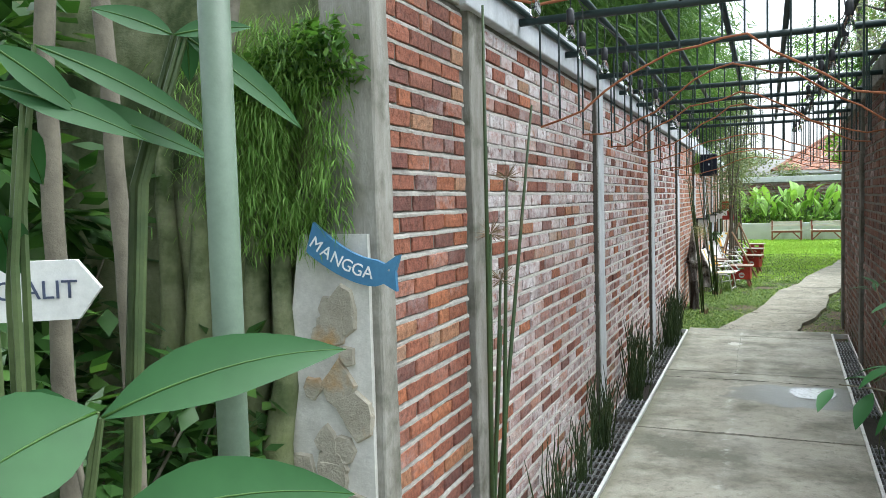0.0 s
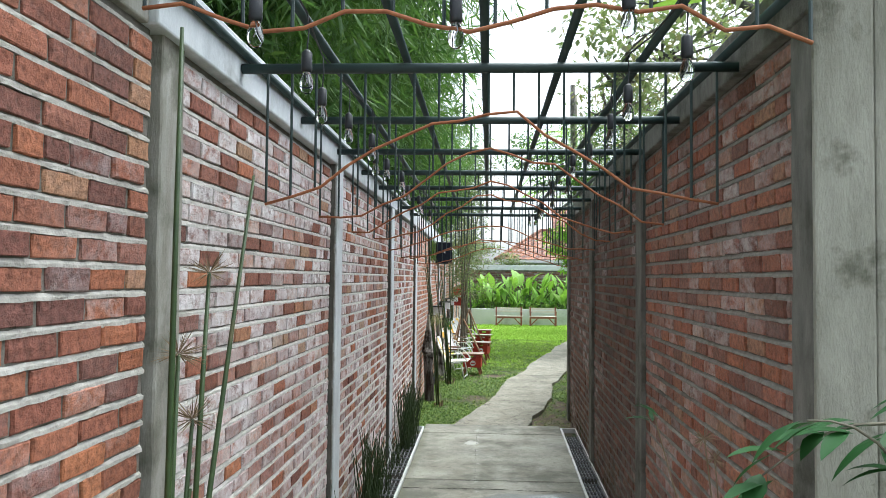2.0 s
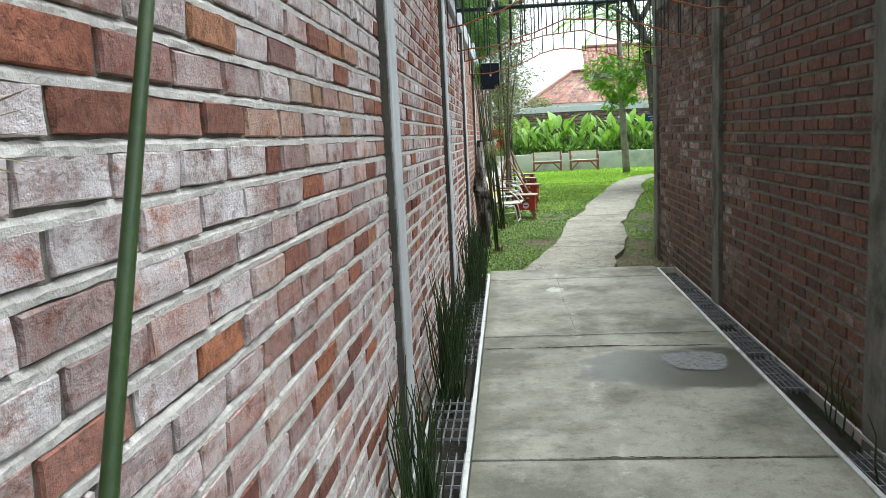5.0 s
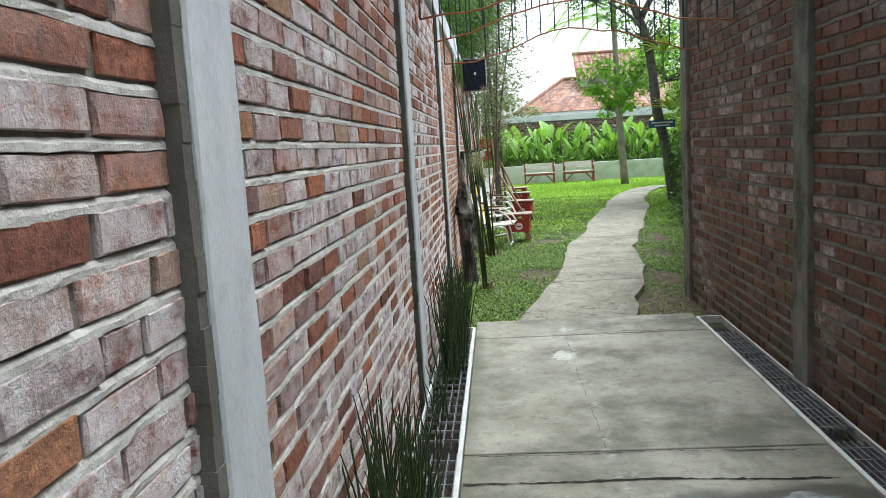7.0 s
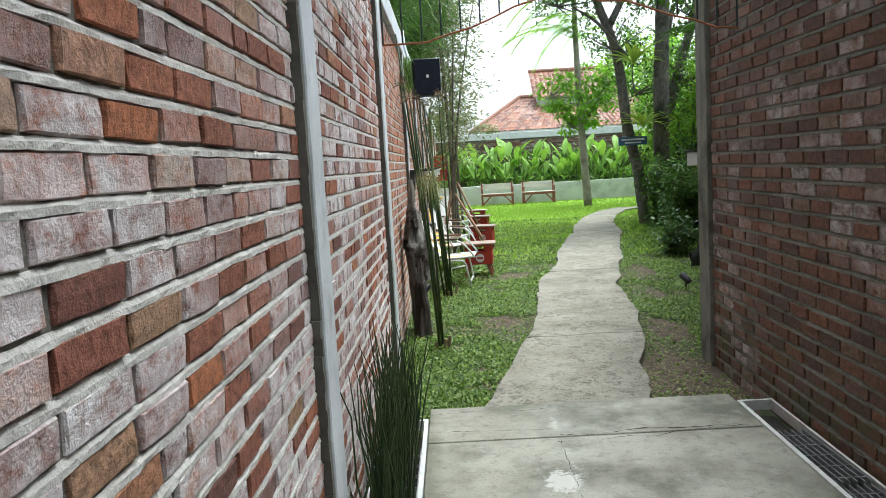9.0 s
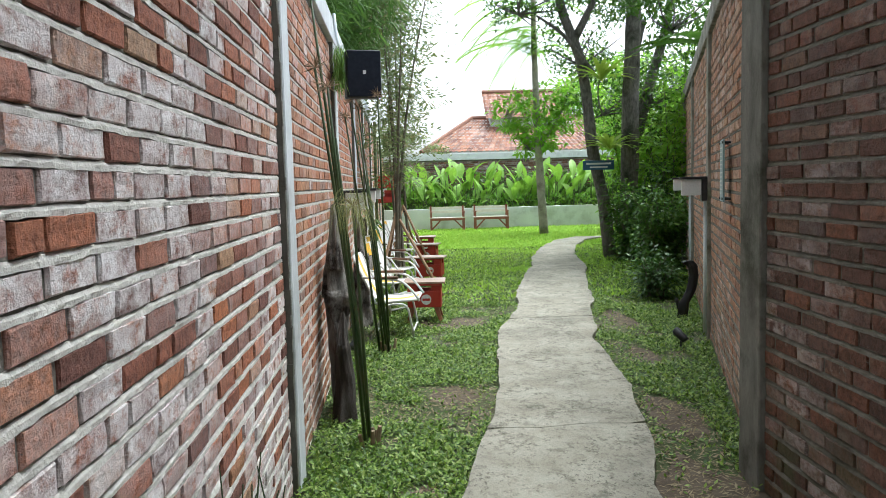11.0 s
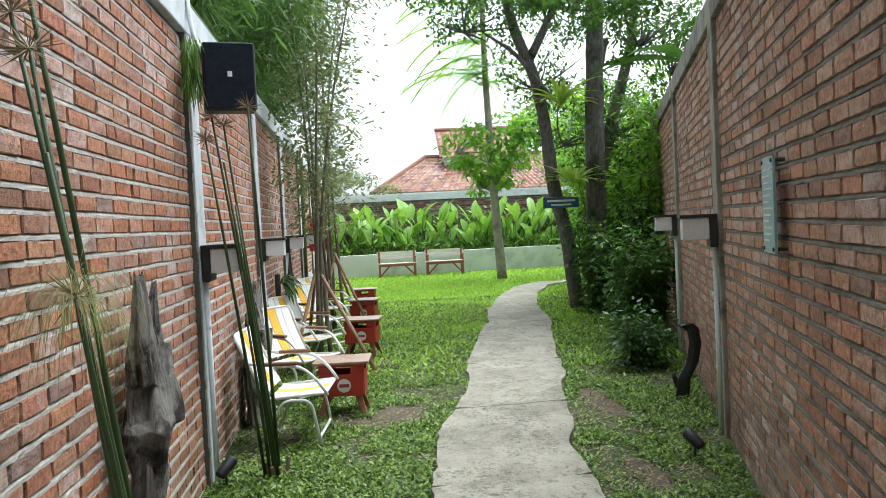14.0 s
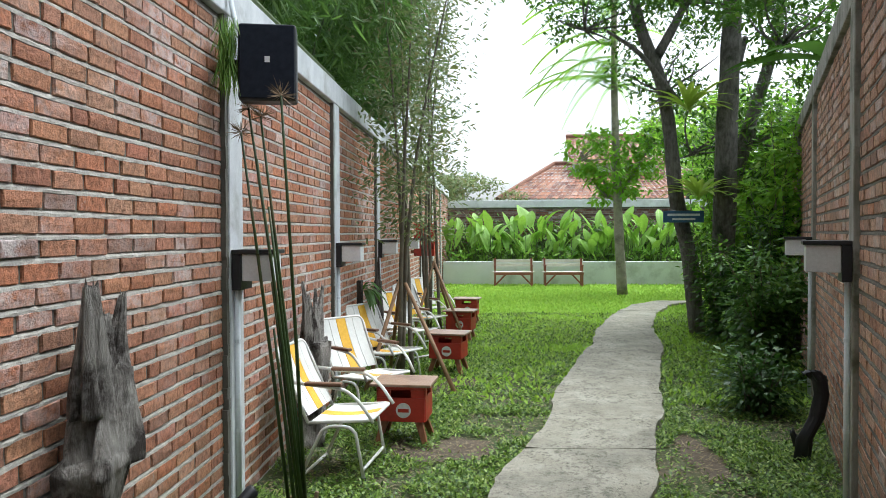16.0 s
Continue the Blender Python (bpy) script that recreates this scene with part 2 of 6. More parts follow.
M_plaster = surface("rough_plaster", (0.25, 0.24, 0.195), (0.42, 0.405, 0.345), 3.5, 0.92, 0.9, (0.15, 0.145, 0.11), 4.5, (0.54, 0.66), fine=45, stretch=(2.5, 2.5, 0.7))
M_algae = surface("algae_wall", (0.15, 0.18, 0.065), (0.33, 0.34, 0.21), 2.5, 0.95, 0.6, (0.04, 0.065, 0.015), 2.4, (0.42, 0.62))
def floor_material():
    n = Nodes("worn_floor_screed")
    col = n.mix(n.ramp(n.noise(2.0, 6, 0.62), [(0.3, 0.0), (0.7, 1.0)]), (0.265, 0.248, 0.198), (0.475, 0.452, 0.385))
    col = n.mix(n.ramp(n.noise(1.1, 5, 0.68), [(0.46, 0.0), (0.60, 0.85)]), col, (0.14, 0.138, 0.105))
    col = n.mix(n.ramp(n.noise(14, 7, 0.78), [(0.52, 0.0), (0.66, 0.55)]), col, (0.11, 0.108, 0.085))
    col = n.mix(n.ramp(n.noise(6.5, 6, 0.7), [(0.60, 0.0), (0.74, 0.6)]), col, (0.50, 0.49, 0.45))
    col = n.mix(n.ramp(n.noise(3.0, 6, 0.7, (6, 0.5, 1)), [(0.58, 0.0), (0.78, 0.5)]), col, (0.20, 0.20, 0.15))
    grain = n.noise(85, 5, 0.75)
    col = n.mix(0.35, col, n.ramp(grain, [(0.3, 0.25), (0.65, 1.05)]), "MULTIPLY")
    sep = n.t.nodes.new("ShaderNodeSeparateXYZ")
    n.link(n.pos.outputs["Position"], sep.inputs[0])
    px, py = sep.outputs[0], sep.outputs[1]
    # lime trail down the middle
    drift = n.math("MULTIPLY", n.math("SUBTRACT", n.noise(1.3, 1.5, 0.5, (0, 1, 0)), 0.5), 0.16)
    off = n.math("ABSOLUTE", n.math("SUBTRACT", n.math("SUBTRACT", px, 0.96), drift))
    trail = n.math("MULTIPLY", n.ramp(off, [(0.0, 1.0), (0.05, 0.0)]), n.ramp(n.noise(7, 7, 0.8), [(0.50, 0.0), (0.64, 0.8)]))
    trail = n.math("MULTIPLY", trail, n.ramp(n.math("MULTIPLY", py, 0.1), [(0.40, 0.0), (0.44, 1.0)]))
    col = n.mix(trail, col, (0.62, 0.61, 0.57))
    # damp patch by the right gully, with a ragged edge
    ex = n.math("MULTIPLY", n.math("SUBTRACT", px, 1.60), 1.25)
    ey = n.math("MULTIPLY", n.math("SUBTRACT", py, 6.93), 2.1)
    rad = n.math("SQRT", n.math("ADD", n.math("MULTIPLY", ex, ex), n.math("MULTIPLY", ey, ey)))
    rad = n.math("ADD", rad, n.math("MULTIPLY", n.math("SUBTRACT", n.noise(3.2, 5, 0.6), 0.5), 0.75))
    damp = n.ramp(rad, [(0.78, 1.0), (0.92, 0.0)])
    col = n.mix(n.math("MULTIPLY", damp, 0.8), col, (0.075, 0.073, 0.06))
    # pale splash
    sx = n.math("MULTIPLY", n.math("SUBTRACT", px, 0.895), 11.0)
    sy = n.math("MULTIPLY", n.math("SUBTRACT", py, 9.34), 7.0)
    sp = n.math("ADD", n.math("SQRT", n.math("ADD", n.math("MULTIPLY", sx, sx), n.math("MULTIPLY", sy, sy))), n.math("MULTIPLY", n.math("SUBTRACT", n.noise(16, 6, 0.75), 0.5), 2.6))
    col = n.mix(n.ramp(sp, [(0.6, 0.8), (0.85, 0.0)]), col, (0.60, 0.59, 0.55))
    # dirt along the gully
    rim_l = n.ramp(n.math("ADD", px, n.math("MULTIPLY", n.noise(6, 5, 0.7), 0.12)), [(0.33, 0.75), (0.44, 0.0)])
    col = n.mix(rim_l, col, (0.13, 0.13, 0.085))
    n.height(n.mix(0.5, grain, n.noise(9, 5, 0.6)), 0.3, 0.008)
    dry = n.ramp(n.noise(1.4, 4), [(0.35, 0.55), (0.65, 0.85)])
    return n.done(col, n.mix(damp, dry, 0.30), 0.0, 0.35)


M_floor = floor_material()
def path_material():
    n = Nodes("path_concrete")
    col = n.mix(n.ramp(n.noise(3.2, 6, 0.65), [(0.3, 0.0), (0.7, 1.0)]), (0.28, 0.26, 0.21), (0.415, 0.39, 0.328))
    col = n.mix(n.ramp(n.noise(1.3, 6, 0.7), [(0.48, 0.0), (0.66, 0.7)]), col, (0.19, 0.18, 0.15))
    lumps = n.noise(15, 7, 0.72, (1, 0.75, 1))
    pits = n.noise(42, 6, 0.72, (1, 0.7, 1))
    patchy = n.ramp(n.noise(2.2, 4, 0.6), [(0.36, 0.25), (0.56, 1.0)])
    col = n.mix(n.math("MULTIPLY", n.ramp(lumps, [(0.51, 0.0), (0.62, 0.7)]), patchy), col, (0.12, 0.112, 0.09))
    col = n.mix(n.math("MULTIPLY", n.ramp(pits, [(0.54, 0.0), (0.61, 0.75)]), patchy), col, (0.085, 0.08, 0.065))
    grain = n.noise(110, 4, 0.7)
    col = n.mix(0.4, col, n.ramp(grain, [(0.3, 0.35), (0.65, 1.05)]), "MULTIPLY")
    n.height(n.mix(0.6, n.mix(0.5, grain, pits), lumps), 1.0, 0.03)
    return n.done(col, 0.93, 0.0, 0.25)


M_path = path_material()
M_galv = surface("galvanised_steel", (0.22, 0.225, 0.23), (0.38, 0.385, 0.39), 20, 0.5, 0.1, (0.25, 0.22, 0.18), 5, (0.62, 0.75), metal=0.3)
M_white_angle = surface("painted_angle", (0.66, 0.66, 0.64), (0.78, 0.78, 0.76), 12, 0.6, 0.1, (0.36, 0.30, 0.26), 5, (0.56, 0.7))
M_soil = surface("dark_soil", (0.02, 0.017, 0.013), (0.045, 0.036, 0.027), 12, 0.95, 0.7, depth=0.02)
M_ground = surface("garden_ground", (0.04, 0.055, 0.018), (0.075, 0.10, 0.03), 6, 0.95, 0.7, (0.13, 0.105, 0.07), 0.9, (0.56, 0.70), fine=40, depth=0.03)
M_steel = surface("dark_green_steel", (0.018, 0.035, 0.035), (0.03, 0.055, 0.052), 10, 0.45, 0.1)
M_rust = surface("rusty_bar", (0.30, 0.10, 0.045), (0.42, 0.16, 0.07), 25, 0.8, 0.2)
M_black = surface("black_plastic", (0.012, 0.013, 0.018), (0.02, 0.021, 0.026), 20, 0.5, 0.15)
M_speaker = surface("black_grille", (0.010, 0.013, 0.022), (0.018, 0.022, 0.034), 30, 0.8, 0.3, fine=300, spec=0.15)
M_whitepaint = surface("white_paint", (0.70, 0.70, 0.68), (0.80, 0.80, 0.78), 8, 0.45, 0.08, (0.55, 0.53, 0.48), 6, (0.6, 0.75))
M_acrylic = surface("white_acrylic", (0.76, 0.77, 0.82), (0.84, 0.85, 0.88), 3, 0.3, 0.0)
M_conduit = surface("white_conduit", (0.72, 0.77, 0.82), (0.80, 0.84, 0.88), 4, 0.4, 0.0)
M_webw = surface("white_webbing", (0.74, 0.74, 0.72), (0.82, 0.82, 0.80), 30, 0.6, 0.3, (0.6, 0.58, 0.52), 5, (0.6, 0.75), fine=220)
M_weby = surface("yellow_webbing", (0.75, 0.42, 0.03), (0.85, 0.50, 0.05), 30, 0.6, 0.3, fine=220)
M_arm = surface("brown_wood_arm", (0.13, 0.065, 0.035), (0.20, 0.10, 0.06), 14, 0.5, 0.2, stretch=(1, 6, 6))
M_red = surface("red_crate_paint", (0.36, 0.025, 0.018), (0.48, 0.04, 0.025), 9, 0.45, 0.1, (0.22, 0.03, 0.02), 5, (0.58, 0.72))
M_stooltop = surface("stool_board", (0.26, 0.16, 0.11), (0.38, 0.26, 0.19), 6, 0.4, 0.2, (0.18, 0.10, 0.07), 5, stretch=(1, 9, 1))
M_stoolleg = surface("stool_leg_wood", (0.20, 0.07, 0.035), (0.30, 0.12, 0.06), 10, 0.5, 0.2, stretch=(6, 6, 1))
M_drift = surface("driftwood", (0.21, 0.19, 0.17), (0.50, 0.465, 0.43), 11, 0.9, 1.0, (0.045, 0.033, 0.027), 5, (0.48, 0.62), stretch=(5, 5, 0.7), depth=0.03, fine=40)
M_driftdark = surface("dark_driftwood", (0.045, 0.035, 0.03), (0.10, 0.08, 0.065), 9, 0.9, 0.9, stretch=(5, 5, 0.7), depth=0.03, fine=40)
M_bark = surface("grey_bark", (0.09, 0.08, 0.068), (0.24, 0.225, 0.20), 9, 0.95, 1.0, (0.04, 0.045, 0.028), 3, (0.52, 0.68), stretch=(3, 3, 1), depth=0.04, fine=25)
M_paletrunk = surface("pale_trunk", (0.24, 0.22, 0.17), (0.36, 0.33, 0.27), 7, 0.9, 0.5, (0.16, 0.14, 0.11), 3, fine=30, depth=0.02)
M_twig = surface("thin_branch", (0.10, 0.088, 0.066), (0.185, 0.165, 0.12), 10, 0.9, 0.4)
M_stake = surface("bamboo_stake", (0.22, 0.12, 0.06), (0.34, 0.20, 0.11), 9, 0.6, 0.2)
M_culm = surface("green_culm", (0.06, 0.10, 0.035), (0.12, 0.16, 0.06), 8, 0.5, 0.2)
M_reed = surface("reed_stem", (0.024, 0.052, 0.013), (0.05, 0.085, 0.022), 12, 0.5, 0.2, (0.14, 0.11, 0.05), 2, (0.6, 0.75))
M_dryreed = surface("dry_reed", (0.20, 0.14, 0.08), (0.30, 0.22, 0.14), 12, 0.9, 0.2)
M_post = surface("green_pipe", (0.12, 0.17, 0.12), (0.16, 0.22, 0.16), 4, 0.5, 0.1, (0.09, 0.13, 0.085), 3)
M_rooftile = brick_material("clay_roof_tile", [(0.28, 0.12, 0.075), (0.40, 0.185, 0.115), (0.19, 0.085, 0.065), (0.46, 0.25, 0.165), (0.15, 0.075, 0.06)], 0.2, True, 0.5)
M_lowwall = surface("pale_low_wall", (0.62, 0.65, 0.64), (0.72, 0.75, 0.74), 2, 0.85, 0.15, (0.42, 0.44, 0.42), 1.1)
M_benchwood = surface("bench_slats", (0.60, 0.57, 0.50), (0.72, 0.69, 0.62), 8, 0.7, 0.2)
M_benchleg = surface("bench_frame", (0.24, 0.07, 0.05), (0.34, 0.12, 0.08), 8, 0.6, 0.2)
M_blue = surface("blue_sign_paint", (0.045, 0.16, 0.30), (0.065, 0.21, 0.37), 7, 0.5, 0.1)
M_tealsign = surface("grey_blue_sign", (0.26, 0.40, 0.46), (0.34, 0.48, 0.54), 5, 0.35, 0.05)
M_navysign = surface("navy_sign", (0.035, 0.10, 0.19), (0.05, 0.135, 0.25), 5, 0.5, 0.05)
M_letter = surface("white_lettering", (0.72, 0.74, 0.75), (0.80, 0.82, 0.82), 12, 0.6, 0.0)
M_darkletter = surface("dark_lettering", (0.05, 0.06, 0.12), (0.07, 0.09, 0.15), 12, 0.6, 0.0)
M_stone = surface("facing_stone", (0.34, 0.31, 0.24), (0.50, 0.46, 0.38), 6, 0.9, 0.6, (0.45, 0.27, 0.10), 2.2, (0.55, 0.66), depth=0.02)
# pale base paints in part of the sky's reflection; the gloss adds the rest
M_water = surface("sky_sheen_puddle", (0.24, 0.245, 0.25), (0.42, 0.425, 0.43), 34, 0.05, 0.15, (0.16, 0.16, 0.155), 26, spec=0.9)
M_limespot = surface("lime_patch", (0.50, 0.485, 0.44), (0.68, 0.665, 0.62), 9, 0.9, 0.3)

L_bamboo = leaf_material("bamboo_leaves", [(0.07, 0.155, 0.04), (0.13, 0.25, 0.06), (0.09, 0.19, 0.05), (0.19, 0.31, 0.09)], 0.5, 0.5)
L_dark = leaf_material("dark_tree_leaves", [(0.05, 0.125, 0.022), (0.095, 0.21, 0.035), (0.07, 0.16, 0.03), (0.18, 0.31, 0.055)], 0.40, 0.5)
L_bright = leaf_material("bright_leaves", [(0.19, 0.40, 0.05), (0.28, 0.53, 0.07), (0.22, 0.45, 0.05), (0.40, 0.60, 0.10)], 0.42, 0.6)
L_broad = leaf_material("broad_leaves", [(0.13, 0.30, 0.045), (0.21, 0.42, 0.06), (0.29, 0.49, 0.09), (0.09, 0.21, 0.035)])
# leaf green darkened to include the shade on low planting
L_deepshade = leaf_material("deep_green_shade_leaves", [(0.025, 0.07, 0.014), (0.045, 0.115, 0.02), (0.03, 0.085, 0.016), (0.10, 0.20, 0.035)], 0.42, 0.35)
L_near = leaf_material("glossy_leaves", [(0.016, 0.062, 0.018), (0.03, 0.10, 0.028), (0.022, 0.078, 0.022)], 0.5, 0.25, 0.22)
L_pale = leaf_material("pale_small_leaves", [(0.17, 0.23, 0.11), (0.26, 0.32, 0.17), (0.13, 0.19, 0.08), (0.29, 0.27, 0.15)], 0.45, 0.5)
L_fern = leaf_material("fern_fronds", [(0.28, 0.42, 0.06), (0.36, 0.50, 0.09), (0.24, 0.40, 0.06)], 0.45, 0.5)
L_grass = leaf_material("ground_cover", [(0.04, 0.09, 0.012), (0.11, 0.205, 0.03), (0.20, 0.32, 0.05), (0.33, 0.42, 0.12)], 0.42, 0.4)
# grass green raised so the far lawn looks sunlit
L_lawn = leaf_material("sunlit_lawn", [(0.25, 0.44, 0.06), (0.33, 0.53, 0.08), (0.43, 0.62, 0.12), (0.31, 0.52, 0.08)], 0.7, 0.5)
L_tuft = leaf_material("pale_tuft", [(0.34, 0.36, 0.18), (0.42, 0.42, 0.24), (0.28, 0.33, 0.14)], 0.8, 0.5)
L_litter = leaf_material("dry_litter", [(0.22, 0.17, 0.10), (0.30, 0.25, 0.16), (0.16, 0.11, 0.06)], 0.9, 0.1)
L_hair = leaf_material("trailing_moss", [(0.11, 0.23, 0.035), (0.18, 0.33, 0.06), (0.25, 0.39, 0.10)], 0.7, 0.4)

m_glass = bpy.data.materials.new("clear_bulb_glass")
m_glass.use_nodes = True
gb = m_glass.node_tree.nodes["Principled BSDF"]
gb.inputs["Transmission Weight"].default_value, gb.inputs["Roughness"].default_value, gb.inputs["IOR"].default_value = 1.0, 0.02, 1.2

# ---------------------------------------------------------------- the ground and the passage floor
STEP_Y = 10.42
ground = Geo()
ground.add([(-300, -300, -0.10), (300, -300, -0.10), (300, 300, -0.10), (-300, 300, -0.10)], [(0, 1, 2, 3)])
structure("ground", ground, M_ground, "green ground cover over bare brown soil", "ground")


def right_x(y):
    return 2.018 + (y - 2.8) * 0.0265


floor = thing("floor", (0, 0, 0), "worn grey concrete passage floor in cast bays", "floor", "", "structure")
bays = [-6.0, -3.0, 0.3, 2.95, 5.61, 7.72, 9.87, STEP_Y]
for a, b in zip(bays, bays[1:]):
    g = Geo()
    n = 10
    left = [(0.29 + rnd.uniform(-.002, .002), a + 0.006 + (b - a - 0.012) * i / n) for i in range(n + 1)]
    right = [(right_x(y) - 0.215, y + (0.0 if 0 < i < n else rnd.uniform(-.003, .003))) for i, (x, y) in enumerate(left)]
    g.slab(left[::-1] + right, -0.12, rnd.uniform(-0.004, 0.002))
    part("bay", g, M_floor, floor, bevel=0.006)
# cracks


def crack(pts, w=0.005, z=0.0034):
    geo = Geo()
    fine = []
    for (x0, y0), (x1, y1) in zip(pts, pts[1:]):
        n = max(2, int(math.hypot(x1 - x0, y1 - y0) / 0.025))
        for k in range(n):
            s = k / n
            fine.append((x0 + (x1 - x0) * s + rnd.uniform(-.005, .005), y0 + (y1 - y0) * s + rnd.uniform(-.005, .005)))
    rows = []
    for i, (x, y) in enumerate(fine):
        q = fine[min(i + 1, len(fine) - 1)]
        p = fine[max(i - 1, 0)]
        d = Vector((q[0] - p[0], q[1] - p[1])).normalized()
        h = w * max(0.12, rnd.uniform(.1, 1.1) + 0.8 * noise.noise((x * 4, y * 4, 1)))
        rows += [(x + d.y * h, y - d.x * h, z), (x - d.y * h, y + d.x * h, z)]
    geo.add(rows, [(2 * i, 2 * i + 2, 2 * i + 3, 2 * i + 1) for i in range(len(fine) - 1)])
    return geo


part("crack", crack([(0.93, 9.80), (1.12, 9.78), (1.3, 9.83), (1.42, 9.80), (1.55, 9.86), (1.93, 9.9)], 0.003), M_soil, floor)
part("crack", crack([(0.30, 7.40), (0.7, 7.395), (1.1, 7.41), (1.5, 7.38), (1.86, 7.37)], 0.011), M_soil, floor)
part("crack", crack([(0.30, 7.69), (0.7, 7.68), (1.2, 7.69), (1.9, 7.66)], 0.004), M_soil, floor)
part("crack", crack([(0.955, 9.88), (0.95, 9.3), (0.945, 8.8), (0.95, 8.2), (0.95, 7.72)], 0.0014), M_soil, floor)
part("crack", crack([(0.30, 5.60), (0.9, 5.62), (1.5, 5.60), (1.84, 5.61)], 0.005), M_soil, floor)
part("crack", crack([(0.96, 9.89), (1.2, 9.88), (1.4, 9.93), (1.62, 9.90), (1.9, 9.92)], 0.007), M_soil, floor)
part("crack", crack([(0.30, 10.02), (0.6, 10.0), (0.96, 9.98)], 0.003), M_soil, floor)
part("crack", crack([(0.3, 10.3), (0.6, 10.33), (0.85, 10.3), (1.1, 10.34)], 0.0025), M_soil, floor)
pud = Geo()
ring = []
for k in range(48):
    a = k * math.tau / 48
    f = 1 + .28 * noise.noise((math.cos(a) * 1.6, math.sin(a) * 1.6, 3)) + .14 * noise.noise((math.cos(a) * 6, math.sin(a) * 6, 6))
    ring.append((1.62 + 0.20 * f * math.cos(a), 7.05 + 0.20 * f * math.sin(a), 0.0045))
pud.add(ring, [tuple(range(48))])
part("puddle", pud, M_water, floor, "shallow glossy puddle, part of its sky sheen in the colour")


def drain(side):
    """A gully along one wall: soil bed, angle frame and welded grates."""
    if side == "left":
        edge = lambda y: (0.045, 0.285)
        y0, y1 = 2.95, 10.22
    else:
        edge = lambda y: (right_x(y) - 0.215, right_x(y) - 0.02)
        y0, y1 = 2.95, 10.27
    top = thing("drain_" + side, (0, 0, 0), "floor gully with steel grates and weeds", "drain", "", "structure")
    bed = Geo()
    n = 40
    for i in range(n):
        a, b = y0 + (y1 - y0) * i / n, y0 + (y1 - y0) * (i + 1) / n
        l, r = edge(a)
        l2, r2 = edge(b)
        bed.add([(l - .03, a, -0.085), (r + .005, a, -0.095), (r2 + .005, b, -0.095), (l2 - .03, b, -0.085)], [(0, 1, 2, 3)])
    part("gully_bed", bed, M_soil, top)
    fr = Geo()
    for which in (0, 1):
        pts0, pts1 = edge(y0)[which], edge(y1)[which]
        w = 0.022 if which == (1 if side == "left" else 0) else 0.012
        s = -1 if which else 1
        fr.add([(pts0, y0, 0.006), (pts0 + s * w, y0, 0.006), (pts1 + s * w, y1, 0.006), (pts1, y1, 0.006),
                (pts0, y0, -.06), (pts0 + s * .004, y0, -.06), (pts1 + s * .004, y1, -.06), (pts1, y1, -.06)],
               [(0, 1, 2, 3), (0, 3, 7, 4), (1, 5, 6, 2)])
    l, r = edge(y1)
    fr.box(l, r, y1 - 0.02, y1, -0.05, 0.0075)
    part("frame", fr, M_white_angle, top, "pale painted steel angle")
    y = y0 + 0.05
    k = 0
    while y + 0.58 < y1:
        ln = 0.62
        if not (side == "left" and 6.15 < y < 6.5) and not (side == "right" and (5.6 < y < 6.2 or 8.6 < y < 9.0)):
            l, r = edge(y + ln / 2)
            l, r = l + 0.018, r - 0.026
            ge = Geo()
            tilt = rnd.uniform(-.012, .006)
            for j in range(6):
                xx = l + (r - l) * j / 5
                ge.box(xx - .0022, xx + .0022, y, y + ln, -0.022 + tilt, 0.002 + tilt)
            for j in range(5):
                yy = y + ln * (j + .3) / 5
                ge.box(l, r, yy - .0028, yy + .0028, -0.010 + tilt, 0.0035 + tilt)
            part("grate", ge, M_galv, top)
        y += ln + (0.03 if k % 3 else 0.14)
        k += 1
    return top


drain("left")
drain("right")

# ---------------------------------------------------------------- walls of real bricks
COURSE, PITCH = 0.0775, 0.2125


def brick_mesh(seed, material):
    """One brick: local x along the wall, face to -y, worn and chipped arrises; unit length 1 x 1 height."""
    r = random.Random(seed)
    j = lambda a: r.uniform(-a, a)
    vs = []
    outer = [(-.5, -.5), (.5, -.5), (.5, .5), (-.5, .5)]
    for x, z in outer:
        vs.append((x + j(.006), 0.08, z + j(.02)))
    ring = [(-.5, -.5), (0, -.5), (.5, -.5), (.5, 0), (.5, .5), (0, .5), (-.5, .5), (-.5, 0)]
    for x, z in ring:
        vs.append((x + j(.010), 0.0045 + abs(j(.003)), z + j(.035)))
    for x, z in ring:
        vs.append((x * (0.968 + j(.016)), j(.0025), z * (0.90 + j(.05))))
    fs = []
    for k in range(8):
        a, b = 4 + k, 4 + (k + 1) % 8
        fs.append((a, b, b + 8, a + 8))
    fs.append(tuple(range(12, 20)))
    fs += [(0, 1, 6, 5, 4), (1, 2, 8, 7, 6), (2, 3, 10, 9, 8), (3, 0, 4, 11, 10)]
    me = bpy.data.meshes.new("brick")
    me.from_pydata(vs, [], fs)
    me.materials.append(material)
    return me, np.array(vs), fs


BRICKS = {key: [brick_mesh(s, mats[0]) for s in range(8)] for key, mats in BRICK.items()}
LATER = []


